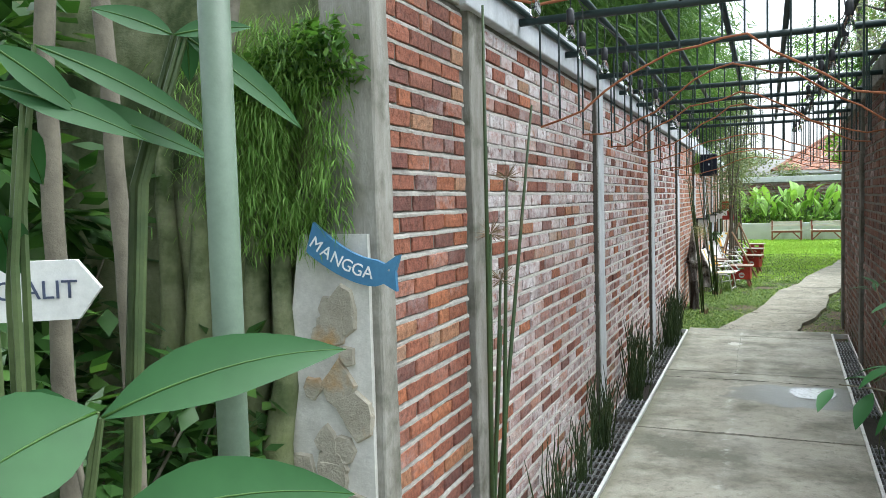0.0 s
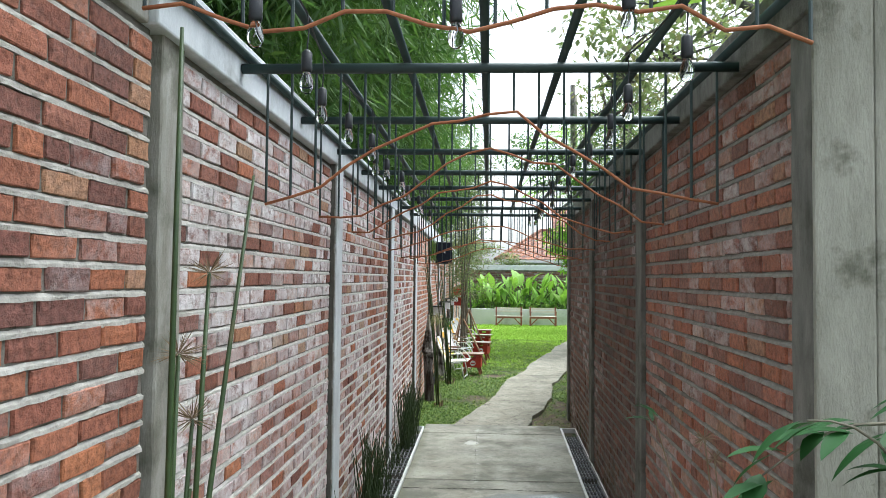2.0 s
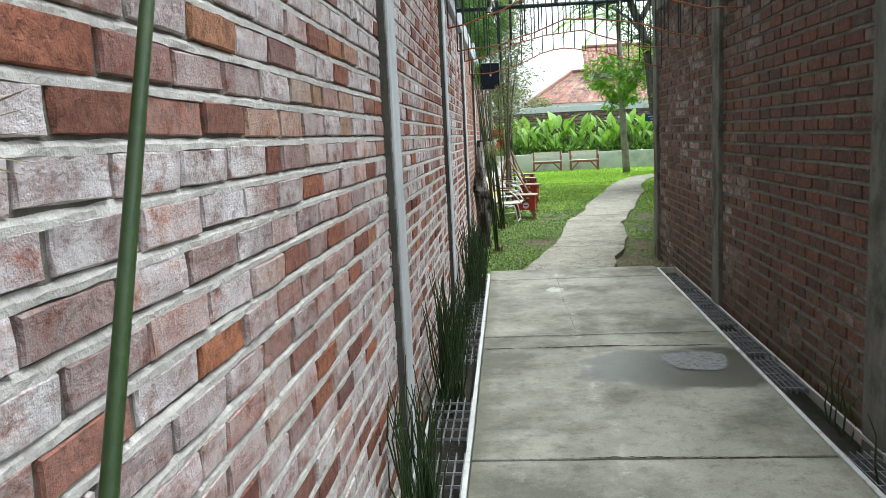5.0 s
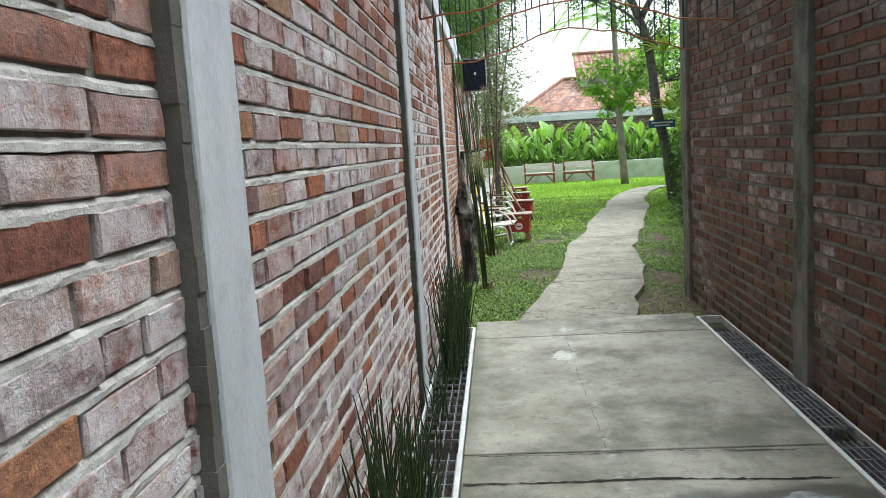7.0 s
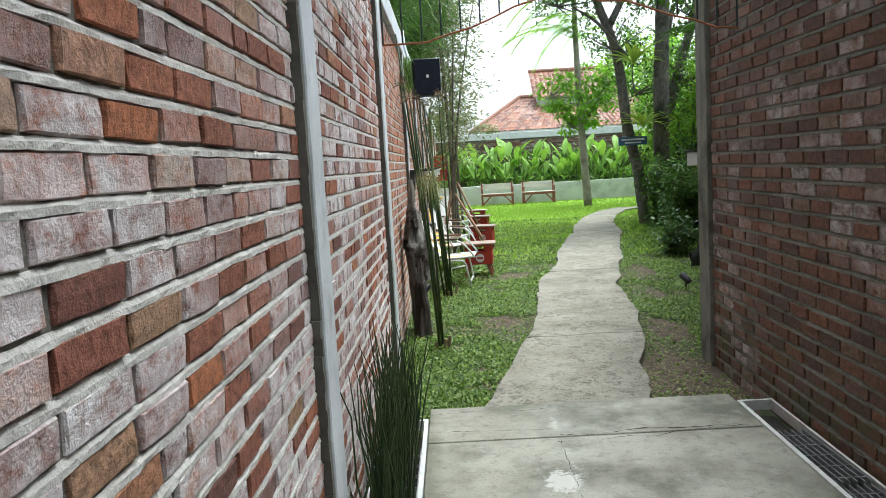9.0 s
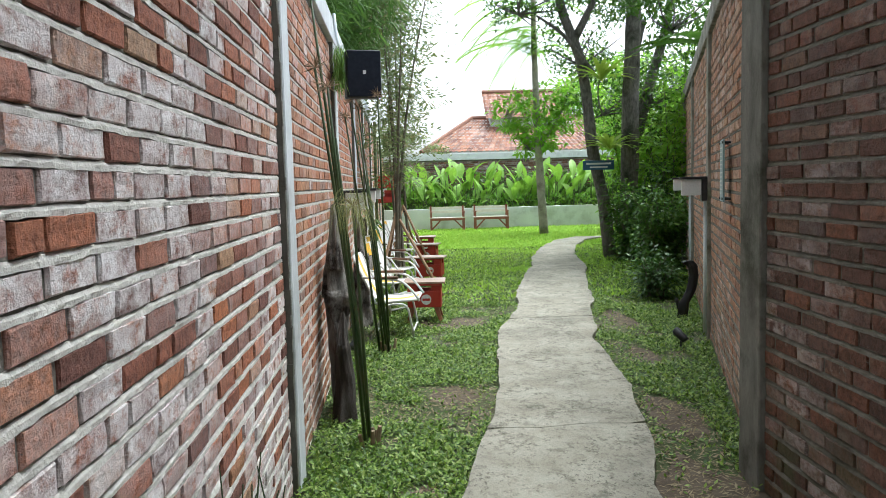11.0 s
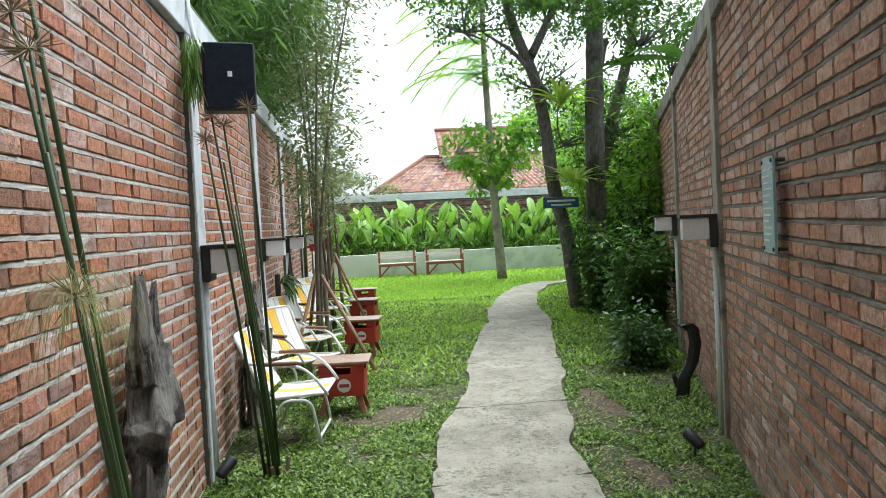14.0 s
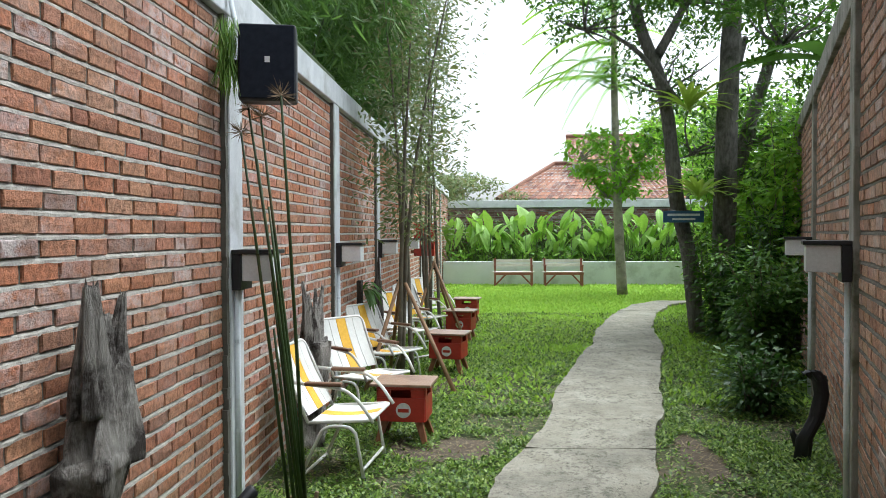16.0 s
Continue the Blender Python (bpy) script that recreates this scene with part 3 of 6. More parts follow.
def brick_wall(name, x, y, rz, length, z0, z1, tone, label, single=(0.75, 2.3), thick=0.11, seed=1):
    """A panel of brickwork. Its local x runs along it, and its face looks to local -y."""
    # dark core: grey upright joints, plus a painted shadow line under each course
    core = Geo().box(0, length, 0.0095, thick, z0, z1)
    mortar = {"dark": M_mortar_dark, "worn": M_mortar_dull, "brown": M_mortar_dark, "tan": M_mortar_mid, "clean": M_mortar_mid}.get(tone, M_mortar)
    wall = structure(name, core, M_mortar_dark, label, "wall")
    wall.matrix_world = pose(x, y, 0, 0, 0, rz)
    # bed joints: struck mortar that slopes back under the course above
    r = random.Random(seed)
    bed = Geo()
    rows = int((z1 - z0) / COURSE)
    n = max(4, int(length / 0.032))
    for k in range(rows + 1):
        zb = z0 + k * COURSE
        vs, fs = [], []
        for i in range(n + 1):
            xx = length * i / n
            rag = 0.003 * noise.noise((xx * 9, k * 3.1, seed))
            vs += [(xx, 0.0015 + r.uniform(-.002, .0015), zb - 0.0110 + rag + r.uniform(-.0014, .0014)), (xx, 0.0022 + r.uniform(-.002, .0015), zb - 0.001 + rag + r.uniform(-.0015, .0015)), (xx, 0.0092, zb + 0.0072 + r.uniform(-.002, .002))]
            vs += [(xx, 0.020, zb - 0.0125)]
            if i:
                a = (i - 1) * 4
                fs += [(a + 3, a + 7, a + 4, a), (a, a + 4, a + 5, a + 1), (a + 1, a + 5, a + 6, a + 2)]
        bed.add(vs, fs)
    part("mortar", bed, mortar, wall)
    LATER.append((wall, length, z0, rows, tone, single, seed))
    return wall


def lay_bricks(wall, length, z0, rows, tone, single, seed):
    r = random.Random(seed * 13 + 5)
    kinds = BRICKS[tone]
    joined_v, joined_f, count = [], [], 0
    for k in range(rows):
        zc = z0 + (k + 0.5) * COURSE
        xx = -(PITCH * 0.5 if k % 2 else 0.02) + r.uniform(-.02, .02)
        while xx < length:
            ln = (PITCH - 0.017) * r.uniform(0.94, 1.04) if r.random() > 0.06 else (PITCH - 0.017) * 0.5
            a, b = max(xx, 0.004), min(xx + ln, length - 0.004)
            xx += ln + 0.017 * r.uniform(.75, 1.3)
            if b - a < 0.03:
                continue
            me, arr, fs = kinds[r.randrange(8)]
            h = 0.0580 * r.uniform(0.92, 1.05)
            dy, ry, rzz = r.uniform(-.0025, .003), r.uniform(-.013, .013), r.uniform(-.006, .006)
            if single[0] < zc < single[1] and count < 300:
                ob = bpy.data.objects.new("brick", me)
                scene.collection.objects.link(ob)
                ob.parent = wall
                ob.location, ob.rotation_euler, ob.scale = ((a + b) / 2, dy, zc + r.uniform(-.002, .002)), (0, ry, rzz), (b - a, 1, h)
                count += 1
            else:
                p = arr * np.array((b - a, 1, h))
                p = np.stack([p[:, 0] * math.cos(ry) + p[:, 2] * math.sin(ry), p[:, 1] + p[:, 0] * rzz, p[:, 2] - p[:, 0] * math.sin(ry)], 1) + np.array(((a + b) / 2, dy, zc))
                base = len(joined_v)
                joined_v.extend(map(tuple, p))
                joined_f.extend(tuple(i + base for i in f) for f in fs)
    if joined_v:
        g = Geo()
        g.v, g.f = joined_v, joined_f
        tagged(part("brickwork", g, BRICK[tone][1], wall), "", "", "", "stuff")


def concrete_post(name, x, y, rz, width, depth, z0, z1, material, label, rough=0.004, seed=3):
    """A cast post; local x along the wall, its front at local y = 0 and its body behind."""
    r = random.Random(seed)
    g = Geo()
    n = int((z1 - z0) / 0.12) + 1
    ring = [(0, 0.006), (0.006, 0), (width - .006, 0), (width, 0.006), (width, depth), (0, depth)]
    for i in range(n + 1):
        z = z0 + (z1 - z0) * i / n
        a, b = r.uniform(-rough, rough), r.uniform(-rough, rough)
        g.v += [(px + (a if px < width / 2 else b), py + (r.uniform(-rough, rough) * .4 if py < depth else 0), z) for px, py in ring]
        if i:
            o = (i - 1) * 6
            g.f += [(o + k, o + (k + 1) % 6, o + (k + 1) % 6 + 6, o + k + 6) for k in range(6)]
    g.f += [tuple(range(5, -1, -1)), tuple(n * 6 + k for k in range(6))]
    ob = structure(name, g, material, label, "pillar")
    ob.matrix_world = pose(x, y, 0, 0, 0, rz)
    return ob


WALL_TOP = 2.64
# left wall: face at x = 0
PILLARS = [5.54, 8.62, 11.58, 14.64, 17.45, 20.05, 23.0, 26.0, 29.0, 32.0]
PW = 0.22
concrete_post("pillar_left_0", 0.012, 1.88, 90, 0.12, 0.2, -0.1, 3.0, M_oldconcrete, "weathered grey end post of the brick wall", seed=2)
brick_wall("wall_left_0", 0, 2.0, 90, 0.755, -0.1, WALL_TOP, "clean", "narrow panel of red brick between grey posts", seed=10)
concrete_post("pillar_left_1", -0.03, 2.755, 90, 0.045, 0.12, -0.1, 2.64, M_slotshade, "recessed slot between two posts, its shade in the colour", seed=4)
concrete_post("pillar_left_2", 0.014, 2.80, 90, 0.178, 0.15, -0.1, 2.84, M_oldconcrete, "rough grey concrete post", seed=5)
start = 2.985
for i, p in enumerate(PILLARS):
    tone = "bloom" if p < 6 else "red" if p < 12 else "tan"
    single = (0.75, 2.3) if p < 18 else (9, 9)
    brick_wall(f"wall_left_{i + 1}", 0, start, 90, p - start, -0.1, WALL_TOP, tone,
               "red brick panel with white lime bloom" if tone != "tan" else "orange-tan brick panel with pale joints", single, seed=20 + i)
    concrete_post(f"pillar_left_{i + 3}", 0.035, p, 90, PW, 0.15, -0.1, WALL_TOP, M_concrete, "smooth grey concrete pillar set in the brick wall", 0.003, seed=40 + i)
    # rough near side of the pillar; its dark colour is painted shade
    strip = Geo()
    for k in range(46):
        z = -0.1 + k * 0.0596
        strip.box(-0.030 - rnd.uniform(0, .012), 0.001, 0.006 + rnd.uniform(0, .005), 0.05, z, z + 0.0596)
    part("rough_edge", strip, M_slotshade, bpy.data.objects[f"pillar_left_{i + 3}"], "rough cement edge, shade of the side face in its colour")
    start = p + PW
brick_wall("wall_left_end", 0, start, 90, 36.0 - start, -0.1, WALL_TOP, "tan", "far orange-tan brick panel", (9, 9), seed=35)
structure("ring_beam_left", Geo().box(-0.14, 0.042, 2.70, 36.0, WALL_TOP, 2.84), M_concrete, "grey concrete beam along the wall top", "beam", bevel=0.008)
structure("ring_beam_left_start", Geo().box(-0.19, 0.014, 1.88, 2.70, WALL_TOP, 2.80), M_oldconcrete, "stained concrete beam over the narrow panel", "beam", bevel=0.008)

# right wall of the passage, slightly splayed; its local x runs back towards the entrance
RZ = -90 - math.degrees(math.atan(0.0265))
RTOP = 2.70
RP = [2.80, 5.62, 8.48, 11.32]
# brick tone carries the light: lighter first panel by the entrance, shaded ones beyond
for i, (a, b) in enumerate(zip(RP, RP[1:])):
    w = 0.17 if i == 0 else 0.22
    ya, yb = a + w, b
    brick_wall(f"wall_right_{i + 1}", right_x(yb), yb, RZ, yb - ya, -0.1, RTOP, "dark" if i else "worn", "red brick panel toned dark for passage shade, dark joints" if i else "red brick panel with lime marks, toned lighter for open sky", seed=60 + i)
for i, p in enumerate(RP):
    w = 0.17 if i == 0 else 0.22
    concrete_post(f"pillar_right_{i + 1}", right_x(p + w) - 0.03, p + w, RZ, w, 0.15, -0.1, RTOP, M_shadedconcrete, "concrete pillar in the brick wall, toned dark for shade", 0.003, seed=80 + i)
g = Geo()
g.add([(right_x(2.8) - .04, 2.8, RTOP), (2.25, 2.8, RTOP), (2.45, 11.54, RTOP), (right_x(11.54) - .04, 11.54, RTOP),
       (right_x(2.8) - .04, 2.8, 2.88), (2.25, 2.8, 2.88), (2.45, 11.54, 2.88), (right_x(11.54) - .04, 11.54, 2.88)],
      [(3, 2, 1, 0), (4, 5, 6, 7), (0, 1, 5, 4), (1, 2, 6, 5), (2, 3, 7, 6), (3, 0, 4, 7)])
structure("ring_beam_right", g, M_shadedconcrete, "concrete beam along the wall top, toned dark for shade", "beam", bevel=0.008)
# plastered wall that faces the entrance, to the right of the passage
structure("wall_entrance_right", Geo().box(2.16, 6.5, 2.775, 2.96, -0.1, 3.3).box(right_x(2.8) - 0.035, 2.16, 2.775, 2.798, -0.1, 3.3), M_plaster, "rough grey plastered wall with damp streaks", "wall", bevel=0.01)

# garden wall on the right, running away obliquely
OB = math.degrees(math.atan(0.34))
OX, OY = 2.17, 11.1
OD = Vector((0.34, 1, 0)).normalized()
OP = [3.85, 7.05, 9.95, 12.9, 15.9, 18.9]


def on_oblique(s, out=0.0, z=0.0):
    """A place s metres along the oblique wall and out metres before its face."""
    return Vector((OX, OY, z)) + OD * s + Vector((-OD.y, OD.x, 0)) * out


start = 0.5
for i, p in enumerate(OP):
    e = on_oblique(p)
    brick_wall(f"wall_garden_{i + 1}", e.x, e.y, -90 - OB, p - start, -0.1, RTOP, "brown", "tan and brown brick garden wall panel", (0.75, 2.3) if i < 2 else (9, 9), seed=100 + i)
    e = on_oblique(p + 0.2, 0.03)
    concrete_post(f"pillar_garden_{i + 1}", e.x, e.y, -90 - OB, 0.2, 0.15, -0.1, RTOP, M_oldconcrete, "weathered concrete pillar of the garden wall", 0.003, seed=120 + i)
    start = p + 0.2
e = on_oblique(25.5)
brick_wall("wall_garden_end", e.x, e.y, -90 - OB, 25.5 - start, -0.1, RTOP, "brown", "far tan brick garden wall", (9, 9), seed=131)
e = on_oblique(25.5, 0.03)
beam = structure("ring_beam_garden", Geo().box(0, 25.0, 0, 0.17, RTOP, 2.88), M_oldconcrete, "stained concrete coping of the garden wall", "beam", bevel=0.008)
beam.matrix_world = pose(e.x, e.y, 0, 0, 0, -90 - OB)

# far end of the garden: low pale wall, boundary wall behind it
structure("wall_low", Geo().box(0.03, 10.0, 33.0, 33.18, -0.1, 0.60), M_lowwall, "low pale painted planter wall across the lawn", "wall", bevel=0.01)
back = Geo().box(-0.1, 10.2, 36.0, 36.15, -0.1, 2.28)
structure("wall_back", back, M_mortar, "brick boundary wall behind the planting", "wall")
brick_wall("wall_back_face", 0, 35.985, 0, 10.0, -0.1, 2.28, "dark", "far brick boundary wall, its shade put in the brick tone", (9, 9), seed=140)
structure("coping_back", Geo().box(-0.1, 10.2, 35.93, 36.2, 2.28, 2.52), M_lowwall, "pale concrete coping of the boundary wall", "beam", bevel=0.01)
structure("planter_soil", Geo().box(0.03, 10.0, 33.18, 35.95, -0.1, 0.45), M_soil, "dark planter soil", "ground")

# closing walls around the entrance, out of view
structure("wall_behind", Geo().box(-6.5, 6.5, -6.2, -6.0, -0.1, 3.0), M_plaster, "plain plastered wall", "wall")
structure("wall_entrance_left", Geo().box(-6.5, -0.19, 1.95, 2.12, -0.1, 2.75), M_algae, "damp plastered wall streaked with green algae", "wall", bevel=0.01)

# winding garden path of cast slabs
LEFT = [(0.60, 10.43), (0.78, 11.2), (1.02, 12.2), (1.2, 13.0), (1.36, 14.2), (1.48, 15.2), (1.78, 16.2), (1.92, 16.7), (2.06, 17.8), (2.5, 19.7), (2.9, 21.3), (3.0, 22.1), (3.66, 24.6), (4.34, 26.4), (5.2, 27.6), (6.4, 28.3)]
RIGHT = [(1.57, 10.43), (1.72, 11.2), (1.95, 12.1), (2.18, 13.4), (2.30, 14.7), (2.42, 15.1), (2.68, 16.3), (2.88, 17.0), (3.12, 18.2), (3.55, 20.1), (3.72, 20.7), (3.98, 22.75), (4.5, 24.8), (5.1, 26.4), (5.7, 27.1), (6.6, 27.5)]


def along(pts, y):
    for (x0, y0), (x1, y1) in zip(pts, pts[1:]):
        if y0 <= y <= y1:
            return x0 + (x1 - x0) * (y - y0) / (y1 - y0)
    return pts[0][0] if y < pts[0][1] else pts[-1][0]


path = thing("garden_path", (0, 0, 0), "pale winding concrete path of cast slabs with broken edges", "path", "", "structure")
cuts = [10.43, 12.25, 14.1, 15.85, 17.7, 19.6, 21.4, 23.3, 25.2, 27.4]


def joint(cut, x):
    return cut + 0.07 * noise.noise((x * 2.3, cut, 2)) + 0.02 * noise.noise((x * 9, cut, 5))


def rim(pts, y, seed):
    return along(pts, y) + 0.05 * noise.noise((y * 1.8, seed, 0)) + 0.02 * noise.noise((y * 8, seed + 1, 0))


for a, b in zip(cuts, cuts[1:]):
    g = Geo()
    n = 16
    gap = 0.0025
    ys = [a + 0.02 + (b - a - 0.04) * i / n for i in range(n + 1)]
    le = [(rim(LEFT, y, 3), y) for y in ys]
    ri = [(rim(RIGHT, y, 8), y) for y in ys]
    low = [(le[0][0] + (ri[0][0] - le[0][0]) * k / 9, 0) for k in range(1, 9)]
    low = [(x, (joint(a, x) + gap) if a > 10.5 else a) for x, _ in low]
    top = [(le[-1][0] + (ri[-1][0] - le[-1][0]) * k / 9, 0) for k in range(1, 9)]
    top = [(x, joint(b, x) - gap) for x, _ in top]
    g.slab(low + ri + top[::-1] + le[::-1], -0.12, -0.035 + rnd.uniform(-.003, .002))
    part("slab", g, M_path, path)

# ---------------------------------------------------------------- pergola over the passage
pergola = thing("pergola", (0, 0, 2.72), "dark green steel pipe pergola between the walls", "pergola")
BEAMS = [2.5, 3.48, 4.48, 5.48, 6.48, 7.48, 8.48, 9.48, 10.45]
for i, y in enumerate(BEAMS):
    x1 = right_x(y) - 0.03 if i else 1.93
    r = 0.021 if i else 0.024
    part("cross_pipe", Geo().tube([(0.045 if i else 0.05, y, 0), (x1, y, 0)], r, 12), M_steel, pergola, smooth=True)
    if not i:
        part("cross_pipe", Geo().tube([(0.05, y - 0.12, 0.10), (x1, y - 0.12, 0.10)], 0.022, 12), M_steel, pergola, smooth=True)
for x in (0.06, 0.40, 0.70, 1.01, 1.32, 1.64, 1.95):
    part("long_pipe", Geo().tube([(x, 2.36, 0.055), (x + (0.0 if x < 1 else 0.05), 10.6, 0.055)], 0.017, 10), M_steel, pergola, smooth=True)


def wave(y, ends, zs, rods):
    """Hanging rods with one bent rusty bar along their ends."""
    w = thing("hanging_wave_screen", (0, y, 0), "thin hanging steel rods joined by a bent rusty bar", "hanging decor", "hanging screens under the pergola")
    n = len(zs)
    pts = [(ends[0] + (ends[1] - ends[0]) * i / (n - 1), -0.012, z) for i, z in enumerate(zs)]
    fine = [Vector(p) for p in pts]
    part("rusty_bar", Geo().tube(fine, 0.006, 6), M_rust, w, smooth=True)
    for k in range(rods):
        s = k / (rods - 1)
        x = ends[0] + (ends[1] - ends[0]) * s
        q = s * (n - 1)
        j = min(int(q), n - 2)
        z = zs[j] + (zs[j + 1] - zs[j]) * (q - j)
        part("rod", Geo().tube([(x, 0, 2.71), (x, 0, z)], 0.0055, 6), M_steel, w)


wave(2.5, (0.09, 1.86), (2.611, 2.623, 2.58, 2.545, 2.553, 2.598, 2.597, 2.56, 2.54, 2.566, 2.60, 2.61, 2.59, 2.605, 2.54, 2.55, 2.505), 14)
BOW = [(0, 0), (.06, .02), (.13, .085), (.3, .277), (.5, .364), (.56, .36), (.63, .28), (.79, .094), (.89, .033), (1, .02)]
for i, y in enumerate(BEAMS[1:]):
    grow = 1 + 0.08 * math.sin(i * 2.1)
    zs = []
    for k in range(17):
        s = k / 16
        if i % 2:
            s = 1 - s
        for (s0, h0), (s1, h1) in zip(BOW, BOW[1:]):
            if s0 <= s <= s1:
                zs.append(2.175 + grow * (h0 + (h1 - h0) * (s - s0) / (s1 - s0)) + 0.012 * math.sin(k * 2.3 + i))
                break
    drop = (0, 0, 0, 0, .03, .08, .06, .12)[i]
    flat = 1.0 if i < 4 else 0.58
    wave(y, (0.15, right_x(y) - 0.12), [2.175 + (z - 2.175) * flat - drop for z in zs], 19)


def bulb(x, y, z, drop=0.12):
    b = thing("hanging_bulb", (x, y, z), "clear glass bulb in a black socket on a cable", "light bulb", "string bulbs under the pergola")
    prof = [(0.0, 0.012), (-0.012, 0.014), (-0.03, 0.021), (-0.05, 0.0225), (-0.066, 0.016), (-0.073, 0.004)]
    part("glass", Geo().tube([(0, 0, p[0] - 0.035) for p in prof], [p[1] for p in prof], 12), m_glass, b, smooth=True)
    part("socket", Geo().tube([(0, 0, 0.035), (0, 0, 0.025), (0, 0, -0.03), (0, 0, -0.038)], [0.007, 0.017, 0.018, 0.015], 10), M_black, b, smooth=True)
    part("filament", Geo().tube([(0, 0, -0.038), (0.004, 0, -0.06), (-0.004, 0, -0.08)], 0.0016, 5), M_galv, b)
    part("cable", Geo().tube([(0, 0, 0.03), (0.004, 0.003, 0.03 + drop * .5), (0, 0, 0.03 + drop)], 0.0025, 5), M_black, b)


for i in range(17):
    y = 2.42 + i * 0.47
    z = 2.60 + rnd.uniform(-.03, .02)
    bulb(0.42 + 0.03 * math.sin((y - 2.4) / .235), y, z, 2.737 - z - .03)
for i in range(12):
    y = 2.75 + i * 0.62
    z = 2.60 + rnd.uniform(-.03, .03)
    bulb(1.58 + 0.03 * math.sin((y - 2.4) / .235), y, z, 2.737 - z - .03)
bulb(0.94, 2.48, 2.60)
bulb(1.39, 2.48, 2.63)
cable = Geo()
for x in (0.42, 1.58):
    pts = [(x + 0.03 * math.sin(k), 2.4 + k * 0.235, 2.735 + 0.012 * math.sin(k * 1.57)) for k in range(34)]
    cable.tube(pts, 0.0035, 5)
tagged(part("light_cable", cable, M_black), "black cable of the string lights tied to the pergola", "cable")

# ---------------------------------------------------------------- plants
def ball(r):
    while True:
        p = Vector((r.uniform(-1, 1), r.uniform(-1, 1), r.uniform(-1, 1)))
        if p.length < 1:
            return p


def scatter(geo, centre, radii, count, length, width, seed, droop=0.4, clumps=14, spread=0.38):
    """Small leaves in uneven clumps inside an ellipsoid, with gaps between them."""
    r = random.Random(seed)
    c = Vector(centre)
    heads = [Vector((p.x * radii[0], p.y * radii[1], p.z * radii[2])) for p in (ball(r) for _ in range(clumps))]
    for _ in range(count):
        h = r.choice(heads)
        p = ball(r) * spread
        q = c + h + Vector((p.x * radii[0], p.y * radii[1], p.z * radii[2]))
        d = Vector((r.uniform(-1, 1), r.uniform(-1, 1), r.uniform(-0.6, 0.5) - droop))
        geo.sliver(q, d, length * r.uniform(.6, 1.25), width * r.uniform(.7, 1.2), (r.uniform(-.6, .6), r.uniform(-.6, .6), 1))


def limb(geo, a, b, r0, r1, seed, bend=0.12, n=7):
    r = random.Random(seed)
    a, b = Vector(a), Vector(b)
    off = Vector((r.uniform(-1, 1), r.uniform(-1, 1), 0)) * bend * (b - a).length
    pts, rad = [], []
    for i in range(n + 1):
        s = i / n
        pts.append(a + (b - a) * s + off * math.sin(s * math.pi) + Vector((r.uniform(-1, 1), r.uniform(-1, 1), 0)) * r0 * 0.25)
        rad.append(r0 + (r1 - r0) * s)
    geo.tube(pts, rad, 9, 0.06)
    return pts


def bamboo(x, y, lean, height, seed):
    """A clump of bamboo behind the left wall, its plumes arching over it."""
    r = random.Random(seed)
    t = thing("bamboo_clump", (x, y, -0.1), "feathery green bamboo arching over the wall", "bamboo", "bamboo behind the wall")
    leaves = Geo()
    for k in range(9):
        c = Geo()
        bx, by = r.uniform(-.5, .3), r.uniform(-.9, .9)
        h = height * r.uniform(.8, 1.1)
        pts, rad = [], []
        arch = lean * r.uniform(.5, 1.3)
        side = r.uniform(-.8, .8)
        for i in range(11):
            s = i / 10
            pts.append((bx + arch * s ** 2.4, by + side * s ** 2, h * (s - 0.10 * s ** 3)))
            rad.append(0.022 * (1 - s) + 0.004)
        c.tube(pts, rad, 7)
        part("culm", c, M_culm, t, smooth=True)
        for i in range(3, 11):
            for _ in range(27):
                s = min(0.999, (i + r.random() - .5) / 10)
                j = int(s * 10)
                p = Vector(pts[j]).lerp(Vector(pts[j + 1]), s * 10 - j)
                d = Vector((r.uniform(-1, 1) + 0.25, r.uniform(-1, 1), r.uniform(-.5, .5)))
                q = p + d * r.uniform(.1, .65)
                for _ in range(9):
                    e = Vector((r.uniform(-1, 1), r.uniform(-1, 1), r.uniform(-1.5, .1)))
                    w = q + e * .3
                    if x + min(q.x, w.x) > -1.0 and x + max(q.x, w.x) > -.32 and min(q.z, w.z) - .1 < 3.0:
                        continue
                    leaves.sliver(q + e * .12, e, r.uniform(.15, .28), r.uniform(.016, .026))
    part("foliage", leaves, L_bamboo, t)


for i, (x, y, lean, h) in enumerate([(-1.1, 3.4, 1.5, 5.8), (-1.0, 5.0, 1.8, 6.2), (-1.2, 6.8, 1.7, 6.0), (-1.0, 8.6, 1.5, 6.0), (-1.1, 10.4, 1.2, 5.8), (-1.1, 12.4, 0.9, 5.8),
                                     (-1.0, 14.6, 0.8, 5.6), (-0.9, 16.8, 0.9, 5.6), (-0.9, 19.0, 1.0, 5.6), (-1.0, 21.5, 1.0, 5.6), (-1.8, 4.2, 1.0, 7.0), (-1.9, 7.6, 1.0, 7.0), (-1.9, 11.5, 0.8, 7.0), (-1.9, 15.7, 0.8, 7.0)]):
    bamboo(x, y, lean, h, 200 + i)
tagged(part("bamboo_pole", Geo().tube([(-0.02, 13.2, 2.90), (-0.02, 17.6, 2.885)], 0.03, 10), M_culm), "pale green bamboo pole lying on the wall top", "pole")


